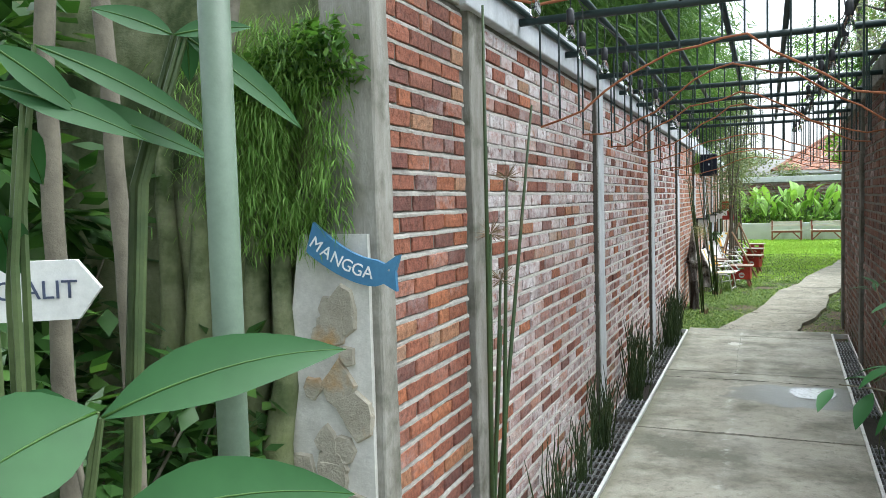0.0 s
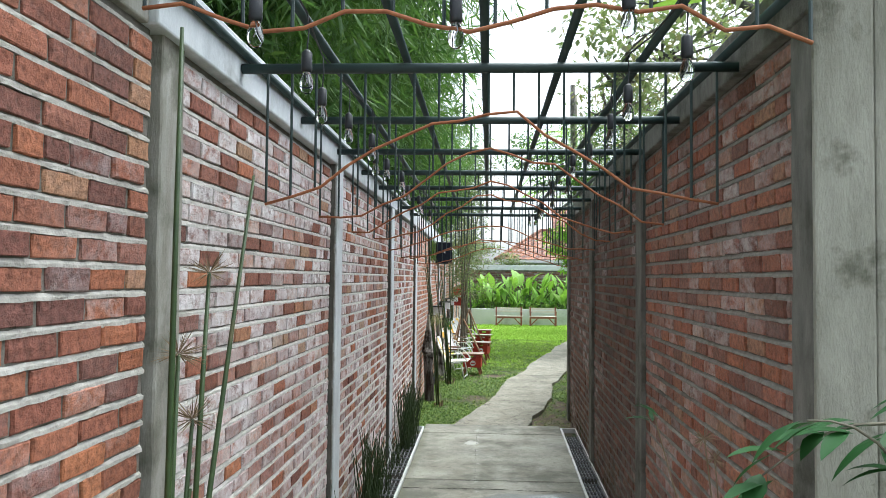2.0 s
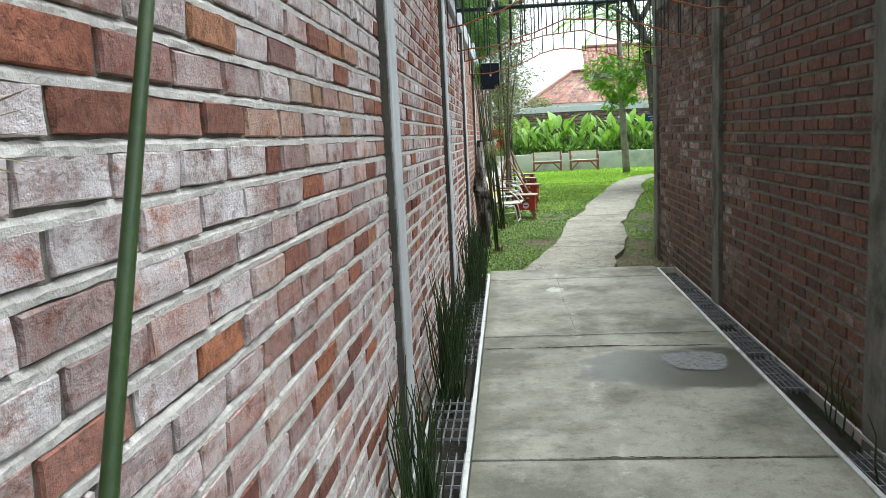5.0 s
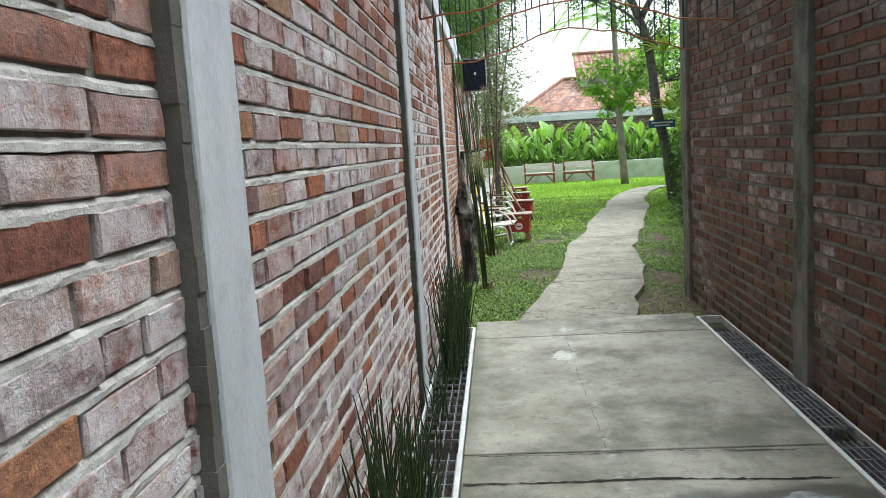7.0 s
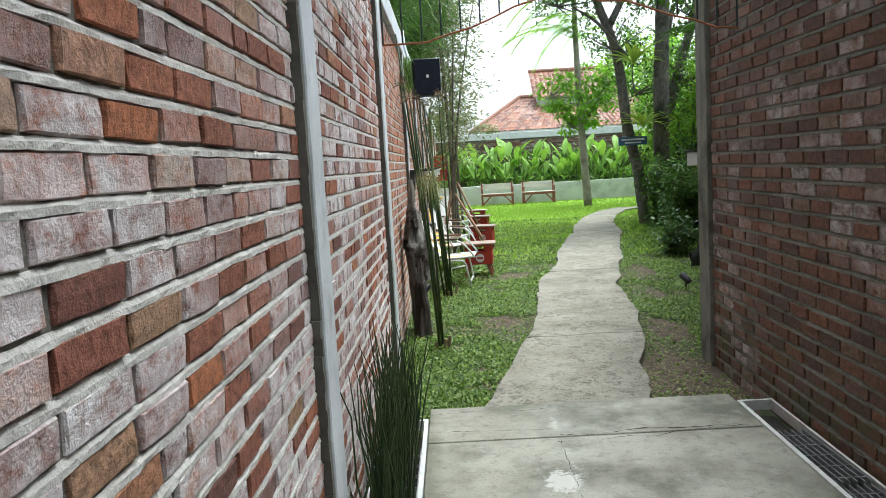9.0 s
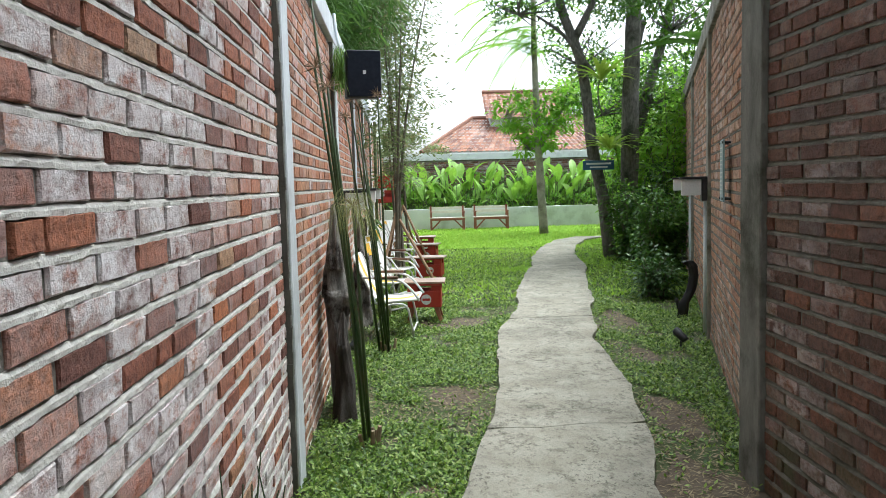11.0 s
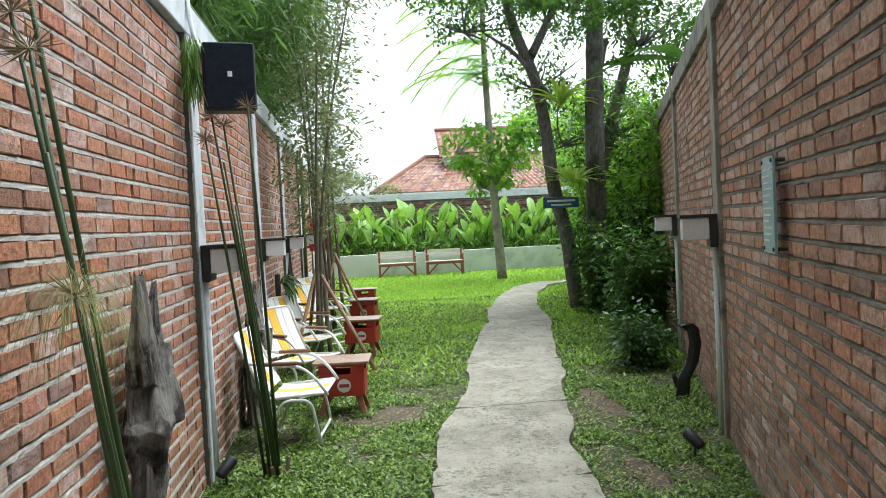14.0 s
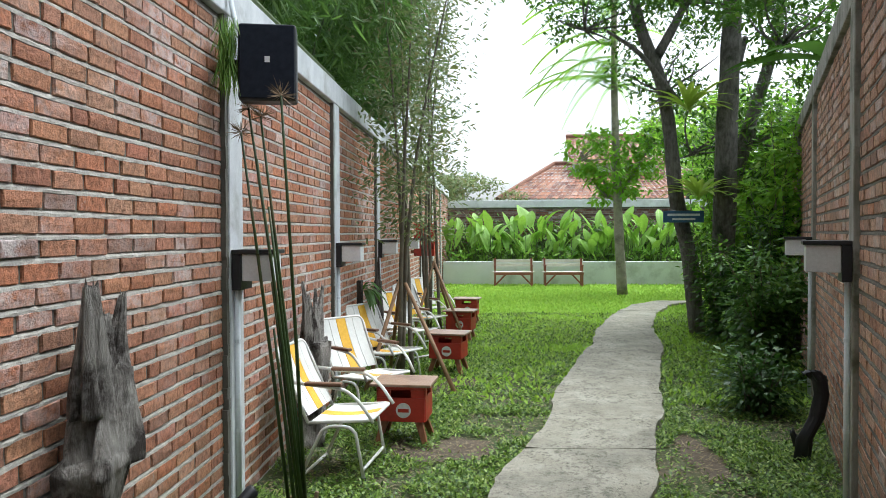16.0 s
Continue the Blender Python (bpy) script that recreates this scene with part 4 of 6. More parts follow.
def horsetail(x, y, n, h, seed):
    r = random.Random(seed)
    t = thing("horsetail_clump", (x, y, -0.07), "dark green horsetail reeds growing out of the gully", "reeds", "horsetails in the gully")
    for _ in range(n):
        ob = bpy.data.objects.new("stem", r.choice(STEMS))
        scene.collection.objects.link(ob)
        ob.parent = t
        ob.location = (r.gauss(0, .035), r.gauss(0, .10), 0)
        ob.rotation_euler = (r.gauss(0, .12), r.gauss(.03, .08), r.uniform(0, 6.28))
        ob.scale = (1, 1, h * r.uniform(.55, 1.05))


def stem_mesh(k):
    g = Geo().tube([(0, 0, 0), (.006 * k, 0, .35), (-.004 * k, 0.01, .7), (0.012 * k, 0, 1)], [.0046, .0044, .0036, .0016], 5)
    me = bpy.data.meshes.new("stem")
    me.from_pydata(g.v, [], g.f)
    me.materials.append(M_reed)
    return me


STEMS = [stem_mesh(k) for k in (-2, -1, 0, 1, 2, 3)]
for i, (x, y, n, h) in enumerate([(0.12, 3.7, 30, .55), (0.12, 4.4, 26, .5), (0.13, 5.1, 55, .62), (0.14, 6.55, 90, .78), (0.13, 7.2, 26, .5), (0.17, 9.1, 90, .72), (0.15, 9.75, 110, .70), (0.14, 8.3, 16, .4), (2.02, 5.35, 14, .45), (2.06, 6.1, 8, .4)]):
    horsetail(x, y, n, h, 300 + i)


def papyrus(x, y, stems, label, seed, base=-0.1, heads=True, material=None):
    """Tall rush stems, each a top point relative to the foot, some with a dry starry head."""
    r = random.Random(seed)
    t = thing("papyrus_clump", (x, y, base), label, "reeds")
    for k, (dx, dy, h, head) in enumerate(stems):
        bx, by = r.gauss(0, .025), r.gauss(0, .03)
        g = Geo()
        g.tube([(bx, by, 0), (bx + dx * .35, by + dy * .35, h * .38), (bx + dx * .7, by + dy * .7, h * .72), (bx + dx, by + dy, h)], [.0115, .0105, .0085, .006], 7)
        st = part("stem", g, material or M_reed, t, smooth=True)
        if head:
            hg = Geo()
            top = Vector((bx + dx, by + dy, h))
            for _ in range(70):
                d = Vector((r.uniform(-1, 1), r.uniform(-1, 1), r.uniform(-.5, .9))).normalized()
                hg.sliver(top, d, r.uniform(.05, .105), .004)
            part("flower_head", hg, M_dryreed, st, "dry brown starry seed head")
    for _ in range(5):
        a = r.uniform(0, 6.28)
        part("cut_stump", Geo().tube([(.05 * math.cos(a), .05 * math.sin(a), -0.01), (.07 * math.cos(a), .07 * math.sin(a), r.uniform(.05, .13))], [.016, .012], 7), M_dryreed, t)


papyrus(0.13, 2.57, [(-.01, .22, 1.90, 1), (-.01, .12, 1.66, 1), (0.0, .22, 1.45, 1), (-0.02, .09, 2.62, 0), (-.05, .97, 2.30, 0), (0.01, .22, 1.25, 0)], "tall dark reed stems with dry heads tied to the post", 410, 0.0)
papyrus(0.35, 12.24, [(-.21, -.30, 2.12, 1), (-.11, -.33, 2.01, 1), (-.22, -.24, 2.5, 0), (-.02, -.49, 1.40, 1), (-.10, -.40, 1.75, 0)], "tall green papyrus stems leaning on the wall", 411)
papyrus(0.42, 14.70, [(-.25, -.16, 2.23, 1), (-.20, -.12, 2.18, 1), (-.02, -.36, 2.25, 1), (-.23, -.08, 2.1, 1), (-.14, -.15, 1.7, 0), (-.12, -.1, 1.3, 0), (-.2, -.14, 1.95, 0), (-.08, -.12, 1.05, 0)], "tall papyrus stems in front of the loudspeaker", 412)
# a limp pale tuft on the papyrus by the wall
tuft = thing("reed_tuft", (0.33, 11.75, 1.31), "pale drooping tuft of fine reed leaves", "reeds")
g = Geo()
for _ in range(210):
    d = Vector((rnd.uniform(-.5, .5), rnd.uniform(-.7, .9), rnd.uniform(-.2, .8)))
    g.leaf((rnd.gauss(0, .012), rnd.gauss(0, .012), rnd.uniform(-.04, .02)), d, rnd.uniform(.12, .36), .0015, 4.2, 7, 0.0)
part("foliage", g, L_tuft, tuft)


def young_tree(x, y, h, seed, legs):
    """A slim multi-stemmed tree held by leaning stakes."""
    r = random.Random(seed)
    t = thing("young_tree", (x, y, -0.1), "slim young tree with small olive leaves tied to wooden stakes", "tree", "staked young trees")
    lv = Geo()
    for k in range(4):
        g = Geo()
        tx, ty = r.gauss(.1, .25), r.gauss(0, .35)
        pts = limb(g, (r.gauss(0, .05), r.gauss(0, .05), 0), (tx, ty, h * r.uniform(.8, 1.05)), .028, .006, seed + k, .05, 10)
        part("stem", g, M_twig, t, smooth=True)
        for i, p in enumerate(pts[3:]):
            for _ in range(5 if i < 2 else 10):
                d = Vector((r.uniform(-1, 1), r.uniform(-1, 1), r.uniform(-.1, .8)))
                q = p + d * r.uniform(.05, .62)
                if q.z < 1.5:
                    continue
                for _ in range(17):
                    e = Vector((r.uniform(-1, 1), r.uniform(-1, 1), r.uniform(-.8, .6)))
                    lv.sliver(q + e * .16, e, r.uniform(.06, .11), r.uniform(.017, .030))
    part("crown", lv, L_pale, t)
    for a, b, top in legs:
        g = Geo().tube([(a, b, -0.02), (a * .5, b * .5, top * .5), (0.0, 0.0, top)], [.022, .021, .019], 8)
        part("stake", g, M_stake, t, smooth=True)
    part("tie", Geo().tube([(-.035, -.035, 1.03), (.04, -.035, 1.04), (.04, .04, 1.03), (-.035, .04, 1.04), (-.035, -.035, 1.05)], .012, 6), M_black, t)


young_tree(0.50, 18.6, 4.6, 501, [(0.62, -.75, 1.12), (-.28, -.7, 1.1), (-.2, .6, 1.1)])
young_tree(0.62, 21.6, 5.4, 502, [(0.5, -.55, 1.15), (-.3, -.5, 1.12), (.3, .7, 1.1)])


def broad_tree(x, y, label, stems, crowns, seed, leaf, bark, size=(.11, .045), count=2600):
    t = thing("tree", (x, y, -0.1), label, "tree")
    for k, (pts, r0, r1) in enumerate(stems):
        g = Geo()
        n = len(pts)
        fine = []
        for i in range(n - 1):
            for j in range(4):
                fine.append(Vector(pts[i]).lerp(Vector(pts[i + 1]), j / 4))
        fine.append(Vector(pts[-1]))
        sm = [fine[0]] + [(fine[i - 1] + fine[i] * 2 + fine[i + 1]) / 4 for i in range(1, len(fine) - 1)] + [fine[-1]]
        g.tube(sm, [r0 + (r1 - r0) * i / (len(sm) - 1) for i in range(len(sm))], 12, 0.07)
        part("trunk" if k == 0 else "limb", g, bark, t, smooth=True)
    for k, (c, rad, mult) in enumerate(crowns):
        g = Geo()
        scatter(g, c, rad, int(count * mult * 0.74), size[0], size[1], seed + k, 0.35, 18, .34)
        part("crown", g, leaf, t)
        tw = Geo()
        r = random.Random(seed + 70 + k)
        for _ in range(9):
            p = ball(r)
            limb(tw, (c[0] - rad[0] * .2, c[1], c[2] - rad[2] * .5), (c[0] + p.x * rad[0], c[1] + p.y * rad[1], c[2] + p.z * rad[2]), .022, .005, r.randrange(9999), .15, 5)
        part("branchwork", tw, bark, t, smooth=True)
    return t


# two dark-barked trees on the right of the path
broad_tree(4.55, 22.2, "tall dark-barked tree leaning over the path, with a small blue sign", [
    ([(0, 0, 0), (-.12, 0, 1.2), (-.32, 0, 2.0), (-.43, 0, 3.15), (-.55, 0, 3.84), (-.87, .1, 4.7), (-1.0, .2, 5.6), (-1.0, .3, 7.6)], .125, .07),
    ([(-.6, 0, 4.2), (-.2, .2, 4.9), (0.1, .3, 5.8)], .08, .03), ([(-.3, 0, 3.5), (-.9, -.2, 4.2), (-1.4, -.3, 4.5)], .05, .02)],
    [((-1.0, .2, 5.9), (1.6, 1.3, 1.0), 1.3), ((-1.5, .0, 4.9), (.9, .9, .6), .6), ((-2.3, -.2, 5.5), (1.0, .9, .55), .7), ((.2, .4, 5.6), (1.2, 1.2, 1.0), 1.1), ((-.2, 0.6, 4.1), (.9, .7, .7), .6), ((.3, .9, 3.2), (.9, .6, .8), .5)], 601, L_dark, M_bark)
broad_tree(4.85, 22.0, "thick straight grey-brown tree trunk with high branches", [
    ([(0, 0, 0), (.02, 0, 1.5), (.05, 0, 3.0), (.12, 0, 4.6), (.2, .1, 6.2), (.3, .2, 8)], .18, .11),
    ([(.4, .9, 2.2), (.75, 1.0, 3.4), (1.1, 1.1, 4.4), (1.3, 1.2, 5.4)], .12, .07), ([(.05, 0, 2.9), (.25, .4, 3.8), (.6, .9, 4.6)], .10, .05)],
    [((.9, .3, 5.4), (1.5, 1.2, 1.0), 1.3), ((.3, -.4, 6.2), (1.8, 1.5, 1.0), 1.2), ((1.7, .2, 4.3), (1.1, .9, .9), .55), ((1.0, 1.0, 3.4), (1.1, .8, .9), .45), ((1.3, .3, 2.4), (.8, .7, .8), .4), ((.5, -1.5, 4.2), (1.1, .8, .55), .45), ((-.5, -1.6, 4.7), (1.2, .8, .5), .7)], 631, L_dark, M_bark, (.13, .055))
# trees beyond the right wall of the passage, their twigs reaching over it
for i, (x, y, h) in enumerate(((4.4, 6.2, 5.6), (4.9, 9.6, 6.2), (5.4, 13.2, 6.4))):
    broad_tree(x, y, "loose light-leaved tree beyond the passage wall", [
        ([(0, 0, 0), (-.1, 0, h * .4), (-.3, .1, h * .75), (-.4, .1, h)], .12, .05), ([(-.15, 0, h * .5), (-1.0, .2, h * .7), (-1.8, .3, h * .78)], .06, .02), ([(-.2, 0, h * .55), (.6, -.3, h * .8), (1.0, -.4, h * .95)], .06, .02)],
        [((-1.5, .3, h * .82), (1.2, 1.3, .8), .55), ((-.5, -.5, h * .98), (1.3, 1.2, .8), .5), ((-2.1, .9, h * .70), (.8, 1.0, .5), .3), ((.6, .6, h * .85), (1.1, 1.1, .8), .4)], 680 + i * 12, L_pale, M_bark, (.10, .042))
# slender tree on the lawn, low bright crown and a high feathery one
lawn_tree = broad_tree(4.66, 29.4, "pale slim tree on the lawn with a low bright crown", [
    ([(0, 0, 0), (-.08, 0, 1.2), (-.14, 0, 2.6), (-.2, 0, 4.5), (-.22, 0, 6.5), (-.2, 0, 9)], .13, .06), ([(-.12, 0, 2.3), (-.6, 0, 3.0), (-1.0, 0, 3.5)], .05, .02), ([(-.12, 0, 2.4), (.4, .1, 3.2), (.7, .1, 3.7)], .05, .02)],
    [((-.9, 0, 3.6), (.8, .8, .6), .35), ((.1, -.2, 3.3), (1.0, .8, .8), .55), ((.8, 0, 4.0), (.9, .8, .7), .45), ((-.2, .1, 2.6), (.7, .6, .4), .25)], 661, L_bright, M_paletrunk, (.24, .085), 1900)
fr = Geo()
rr = random.Random(77)
for k in range(44):
    a, tilt = rr.uniform(1.6, 4.7) if k % 3 else rr.uniform(0, 6.28), rr.uniform(0, .8)
    p = Vector((-.2, 0, rr.uniform(4.9, 7.6)))
    d = Vector((math.cos(a), math.sin(a), tilt)).normalized()
    for i in range(44):
        p = p + d * .054
        d = (d + Vector((0, 0, -.03))).normalized()
        s = d.cross(Vector((0, 0, 1))).normalized()
        for sg in (-1, 1):
            fr.sliver(p, s * sg + d * .5 + Vector((0, 0, -.25)), .28 * (1 - i / 66), .052, (0, 0, 1))
part("high_crown", fr, L_bright, lawn_tree, "feathery hanging fronds")


def shrub(x, y, h, rad, seed, leaf, count, size, label):
    r = random.Random(seed)
    t = thing("shrub", (x, y, -0.1), label, "shrub")
    lv = Geo()
    for k in range(12):
        g = Geo()
        a = r.uniform(0, 6.28)
        top = (rad * r.uniform(.2, 1) * math.cos(a), rad * r.uniform(.2, 1) * math.sin(a), h * r.uniform(.55, 1))
        pts = limb(g, (r.gauss(0, .06), r.gauss(0, .06), 0), top, .014, .004, seed + k, .1, 6)
        for p in pts[1:]:
            for _ in range(count // 72):
                d = Vector((r.uniform(-1, 1), r.uniform(-1, 1), r.uniform(-.7, .7)))
                q = p + d * r.uniform(.03, .30)
                lv.sliver(q, d + Vector((0, 0, -.2)), size[0] * r.uniform(.6, 1.2), size[1] * r.uniform(.7, 1.2), (r.uniform(-.5, .5), r.uniform(-.5, .5), 1))
        part("branch", g, M_twig, t, smooth=True)
    part("foliage", lv, leaf, t)


shrub(4.3, 18.7, 1.35, .55, 701, L_dark, 3600, (.10, .045), "loose dark green shrub beside the path")
shrub(4.72, 21.45, 1.5, .42, 709, L_dark, 2800, (.11, .05), "leafy green shrub round the foot of the trees")
shrub(4.85, 20.3, 1.7, .5, 702, L_deepshade, 3600, (.10, .045), "green shrub under the trees, shade in its leaf colour")
shrub(5.5, 23.6, 3.2, .8, 703, L_bright, 4000, (.14, .06), "tall bright green shrub behind the trunks")
shrub(5.15, 20.6, 3.3, .5, 704, L_bright, 3600, (.13, .055), "tall leafy shrub against the garden wall")
shrub(5.95, 23.2, 4.4, .8, 705, L_bright, 4600, (.15, .065), "dense tall shrub filling the far corner")
shrub(6.5, 26.0, 4.5, 1.2, 706, L_bright, 5200, (.18, .08), "dense bright shrub filling the far corner")
shrub(7.6, 29.5, 5.0, 1.7, 707, L_dark, 5200, (.22, .10), "dense dark shrub filling the far corner")
shrub(3.75, 17.2, .6, .3, 708, L_deepshade, 1500, (.08, .035), "low shrub beside the wall, shade in its leaf colour")


def fern(x, y, z, n, ln, seed):
    r = random.Random(seed)
    t = thing("birds_nest_fern", (x, y, z), "yellow-green strappy fern growing on the trunk", "fern")
    for k in range(n):
        a = k * 2.4
        g = Geo().leaf((0, 0, 0), (math.cos(a), math.sin(a), r.uniform(.4, 1.2)), ln * r.uniform(.7, 1.1), .10, 1.1, 5)
        part("frond", g, L_fern, t)


banana = thing("banana_plant", (6.0, 20.3, -0.1), "banana plant with torn broad leaves above the wall", "plant")
part("stem", Geo().tube([(0, 0, 0), (-.1, 0, 2), (-.2, 0, 3.7)], [.08, .07, .05], 9), M_culm, banana, smooth=True)
for k, (a, tilt, ln) in enumerate(((3.2, .25, 1.6), (3.7, .35, 1.5), (2.7, .4, 1.5), (4.6, .3, 1.1), (5.6, .6, 1.0), (1.5, .7, 1.1))):
    part("leaf", Geo().leaf((-.2, 0, 3.6), (math.cos(a), math.sin(a), tilt), ln, .34, .8, 9, .25), L_dark, banana, smooth=True)
fern(4.28, 21.75, 3.2, 24, .85, 711)
fern(4.42, 21.70, 1.95, 22, .8, 712)


def heliconia(x, y, seed):
    r = random.Random(seed)
    t = thing("heliconia_plant", (x, y, 0.44), "broad-leaved bright green plant in the planter", "plant", "broad-leaved plants behind the low wall")
    under = Geo()
    for k in range(8):
        lv, st = Geo(), Geo()
        h = r.uniform(.3, 1.2)
        bx, by = r.gauss(0, .12), r.gauss(0, .14)
        a = r.uniform(0, 6.28)
        d = Vector((math.cos(a) * .5, math.sin(a) * .4, 1.0))
        st.tube([(bx, by, 0), (bx + d.x * .06, by + d.y * .06, h)], [.015, .008], 5)
        lv.leaf((bx + d.x * .06, by + d.y * .06, h), d, r.uniform(.5, .95), r.uniform(.20, .34), r.uniform(.4, 1.5), 6, .2, None, (.15, .85, 1, .8, 0))
        part("leaf", lv, L_broad, part("stalk", st, M_culm, t))
    for _ in range(60):
        d = Vector((r.uniform(-1, 1), r.uniform(-1, 1), r.uniform(0, 1)))
        under.sliver((r.gauss(0, .25), r.gauss(0, .2), r.uniform(0, .5)), d, .25, .07)
    part("undergrowth", under, L_broad, t)


for i in range(27):
    heliconia(0.4 + i * 0.34 + rnd.uniform(-.1, .1), 33.55 + (i % 3) * 0.5 + rnd.uniform(-.15, .15), 800 + i)
for i in range(14):
    shrub(0.7 + i * 0.62, 35.4, 1.9, .5, 850 + i, L_dark, 900, (.22, .08), "dark hedge plants against the boundary wall")

# distant trees beyond the boundary wall
for i, (x, y, h, w, leaf) in enumerate([(-1.0, 42, 4.0, 2.2, L_pale), (1.2, 47, 4.4, 2.6, L_pale), (-4, 44, 6, 3, L_bright), (11, 42, 7, 3.4, L_dark), (15, 46, 8, 4, L_dark), (-7, 38, 7, 3, L_bamboo), (9, 38.5, 6, 2.2, L_bright)]):
    t = thing("far_tree", (x, y, -0.1), "leafy tree beyond the boundary wall", "tree", "trees beyond the boundary wall")
    tg = Geo()
    limb(tg, (0, 0, 0), (0.1, 0, h * .7), .16, .07, 900 + i)
    part("trunk", tg, M_bark, t, smooth=True)
    g = Geo()
    scatter(g, (0, 0, h * .72), (w, w * .8, h * .34), 3800, .26, .11, 910 + i, .2, 26, .3)
    part("crown", g, leaf, t)

tagged(part("green_pole", Geo().tube([(0.12, 22.3, -0.1), (0.14, 22.3, 2.6)], .03, 8), M_culm, None, "", True), "green bamboo pole standing by the wall", "pole")
# ground cover: small leaves, thick on the lawn and thin on the bare patches
cover, litter = Geo(), Geo()
gr = random.Random(31)


def bare(x, y):
    return noise.noise((x * .8, y * .8, 4)) * .5 + noise.noise((x * 2.6, y * 2.6, 9)) * .35


def blocked(x, y):
    if x < 0.03 or (y > 11 and x > OX + 0.34 * (y - OY) - 0.03) or (y <= 11.1 and x > right_x(y) - .03):
        return True
    return along(LEFT, y) - 0.015 < x < along(RIGHT, y) + 0.015 and y < 27.5


WORN = ((1.10, 16.0, .45, .38), (1.05, 18.4, .4, .35), (1.98, 11.0, .36, .85), (2.25, 12.5, .16, .5), (2.62, 14.2, .10, .4), (0.62, 11.3, .22, .3), (0.9, 13.2, .2, .25), (2.9, 15.9, .14, .6))


def worn(x, y):
    return any(((x - cx) / rx) ** 2 + ((y - cy) / ry) ** 2 < 0.8 for cx, cy, rx, ry in WORN)


total = 0
while total < 125000:
    y = STEP_Y + 0.02 + 14.5 * gr.random() ** 1.5
    x = gr.uniform(0.03, 6.0)
    if blocked(x, y):
        continue
    total += 1
    b = bare(x, y)
    near_edge = x > along(RIGHT, y) and x < along(RIGHT, y) + 0.42
    if worn(x, y):
        b += 0.30
    if b > (0.13 if not near_edge else -0.32 if y < 12.6 else 0.02) and gr.random() < (.96 if worn(x, y) else .85):
        if gr.random() < .42:
            litter.sliver((x, y, -0.093), (gr.uniform(-1, 1), gr.uniform(-1, 1), .08), gr.uniform(.02, .065), gr.uniform(.004, .013), (0, 0, 1))
        continue
    s = 1.0 + max(0, y - 14) * 0.06
    for _ in range(2):
        d = Vector((gr.uniform(-1, 1), gr.uniform(-1, 1), gr.uniform(.05, .55)))
        cover.sliver((x + gr.uniform(-.03, .03), y + gr.uniform(-.03, .03), -0.10 + gr.uniform(0, .035)), d, gr.uniform(.018, .042) * s, gr.uniform(.010, .020) * s, (gr.uniform(-.5, .5), gr.uniform(-.5, .5), 1))
lawn = Geo()
total = 0
while total < 60000:
    y = gr.uniform(20.5, 33) if gr.random() > .12 else 20.6 - 3.2 * gr.random() ** 1.8
    x = gr.uniform(0.03, 8.5)
    if blocked(x, y):
        continue
    total += 1
    lawn.sliver((x, y, -0.10), (gr.uniform(-1, 1), gr.uniform(-1, 1), gr.uniform(.15, .8)), gr.uniform(.06, .11), .04, (gr.uniform(-.5, .5), gr.uniform(-.5, .5), 1))
turf = Geo()
edge = [(0.03 + 8.6 * k / 40, 20.6 + 0.5 * noise.noise((k * .37, 2, 1)) + 0.2 * noise.noise((k * 1.3, 5, 1))) for k in range(41)]
turf.add([(x, y, -0.0975) for x, y in edge] + [(8.63, 33.0, -0.0975), (0.03, 33.0, -0.0975)], [tuple(range(43))])
# turf colour also lifted for the sunlit far lawn
M_turf = surface("lawn_turf", (0.17, 0.29, 0.05), (0.25, 0.40, 0.07), 7, 0.95, 0.7, (0.14, 0.20, 0.05), 0.9, (0.58, 0.72), fine=60, depth=0.02)
tagged(part("lawn_ground", turf, M_turf), "close-cropped turf under the open lawn, sunlight in its colour", "grass", "", "structure")
tagged(part("ground_cover", cover, L_grass), "short leafy green ground cover on the lawn", "grass", "", "stuff")
tagged(part("lawn", lawn, L_lawn), "short grass of the open lawn, sunlight in its colour", "grass", "", "stuff")
tagged(part("leaf_litter", litter, L_litter), "dry leaf litter on the bare soil", "litter", "", "stuff")
soil = Geo()
for cx, cy, rx, ry in WORN:
    soil.add([(cx + rx * math.cos(k * .35) * gr.uniform(.7, 1.1), cy + ry * math.sin(k * .35) * gr.uniform(.7, 1.1), -0.0955) for k in range(18)], [tuple(range(18))])
M_baresoil = surface("bare_soil", (0.07, 0.05, 0.034), (0.125, 0.095, 0.066), 8, 0.95, 0.6, (0.09, 0.07, 0.05), 3, depth=0.02)
tagged(part("bare_soil", soil, M_baresoil), "worn patches of bare brown soil in the lawn", "ground", "", "structure")

# ---------------------------------------------------------------- chairs, stools
def rounded(pts, r=0.05, n=4):
    """A polyline with its corners rounded."""
    pts = [Vector(p) for p in pts]
    out = [pts[0]]
    for a, b, c in zip(pts, pts[1:], pts[2:]):
        u, v = (a - b), (c - b)
        k = min(r, u.length * .45, v.length * .45)
        p, q = b + u.normalized() * k, b + v.normalized() * k
        for i in range(n + 1):
            s = i / n
            out.append(p * (1 - s) ** 2 + b * 2 * s * (1 - s) + q * s ** 2)
    return out + [pts[-1]]


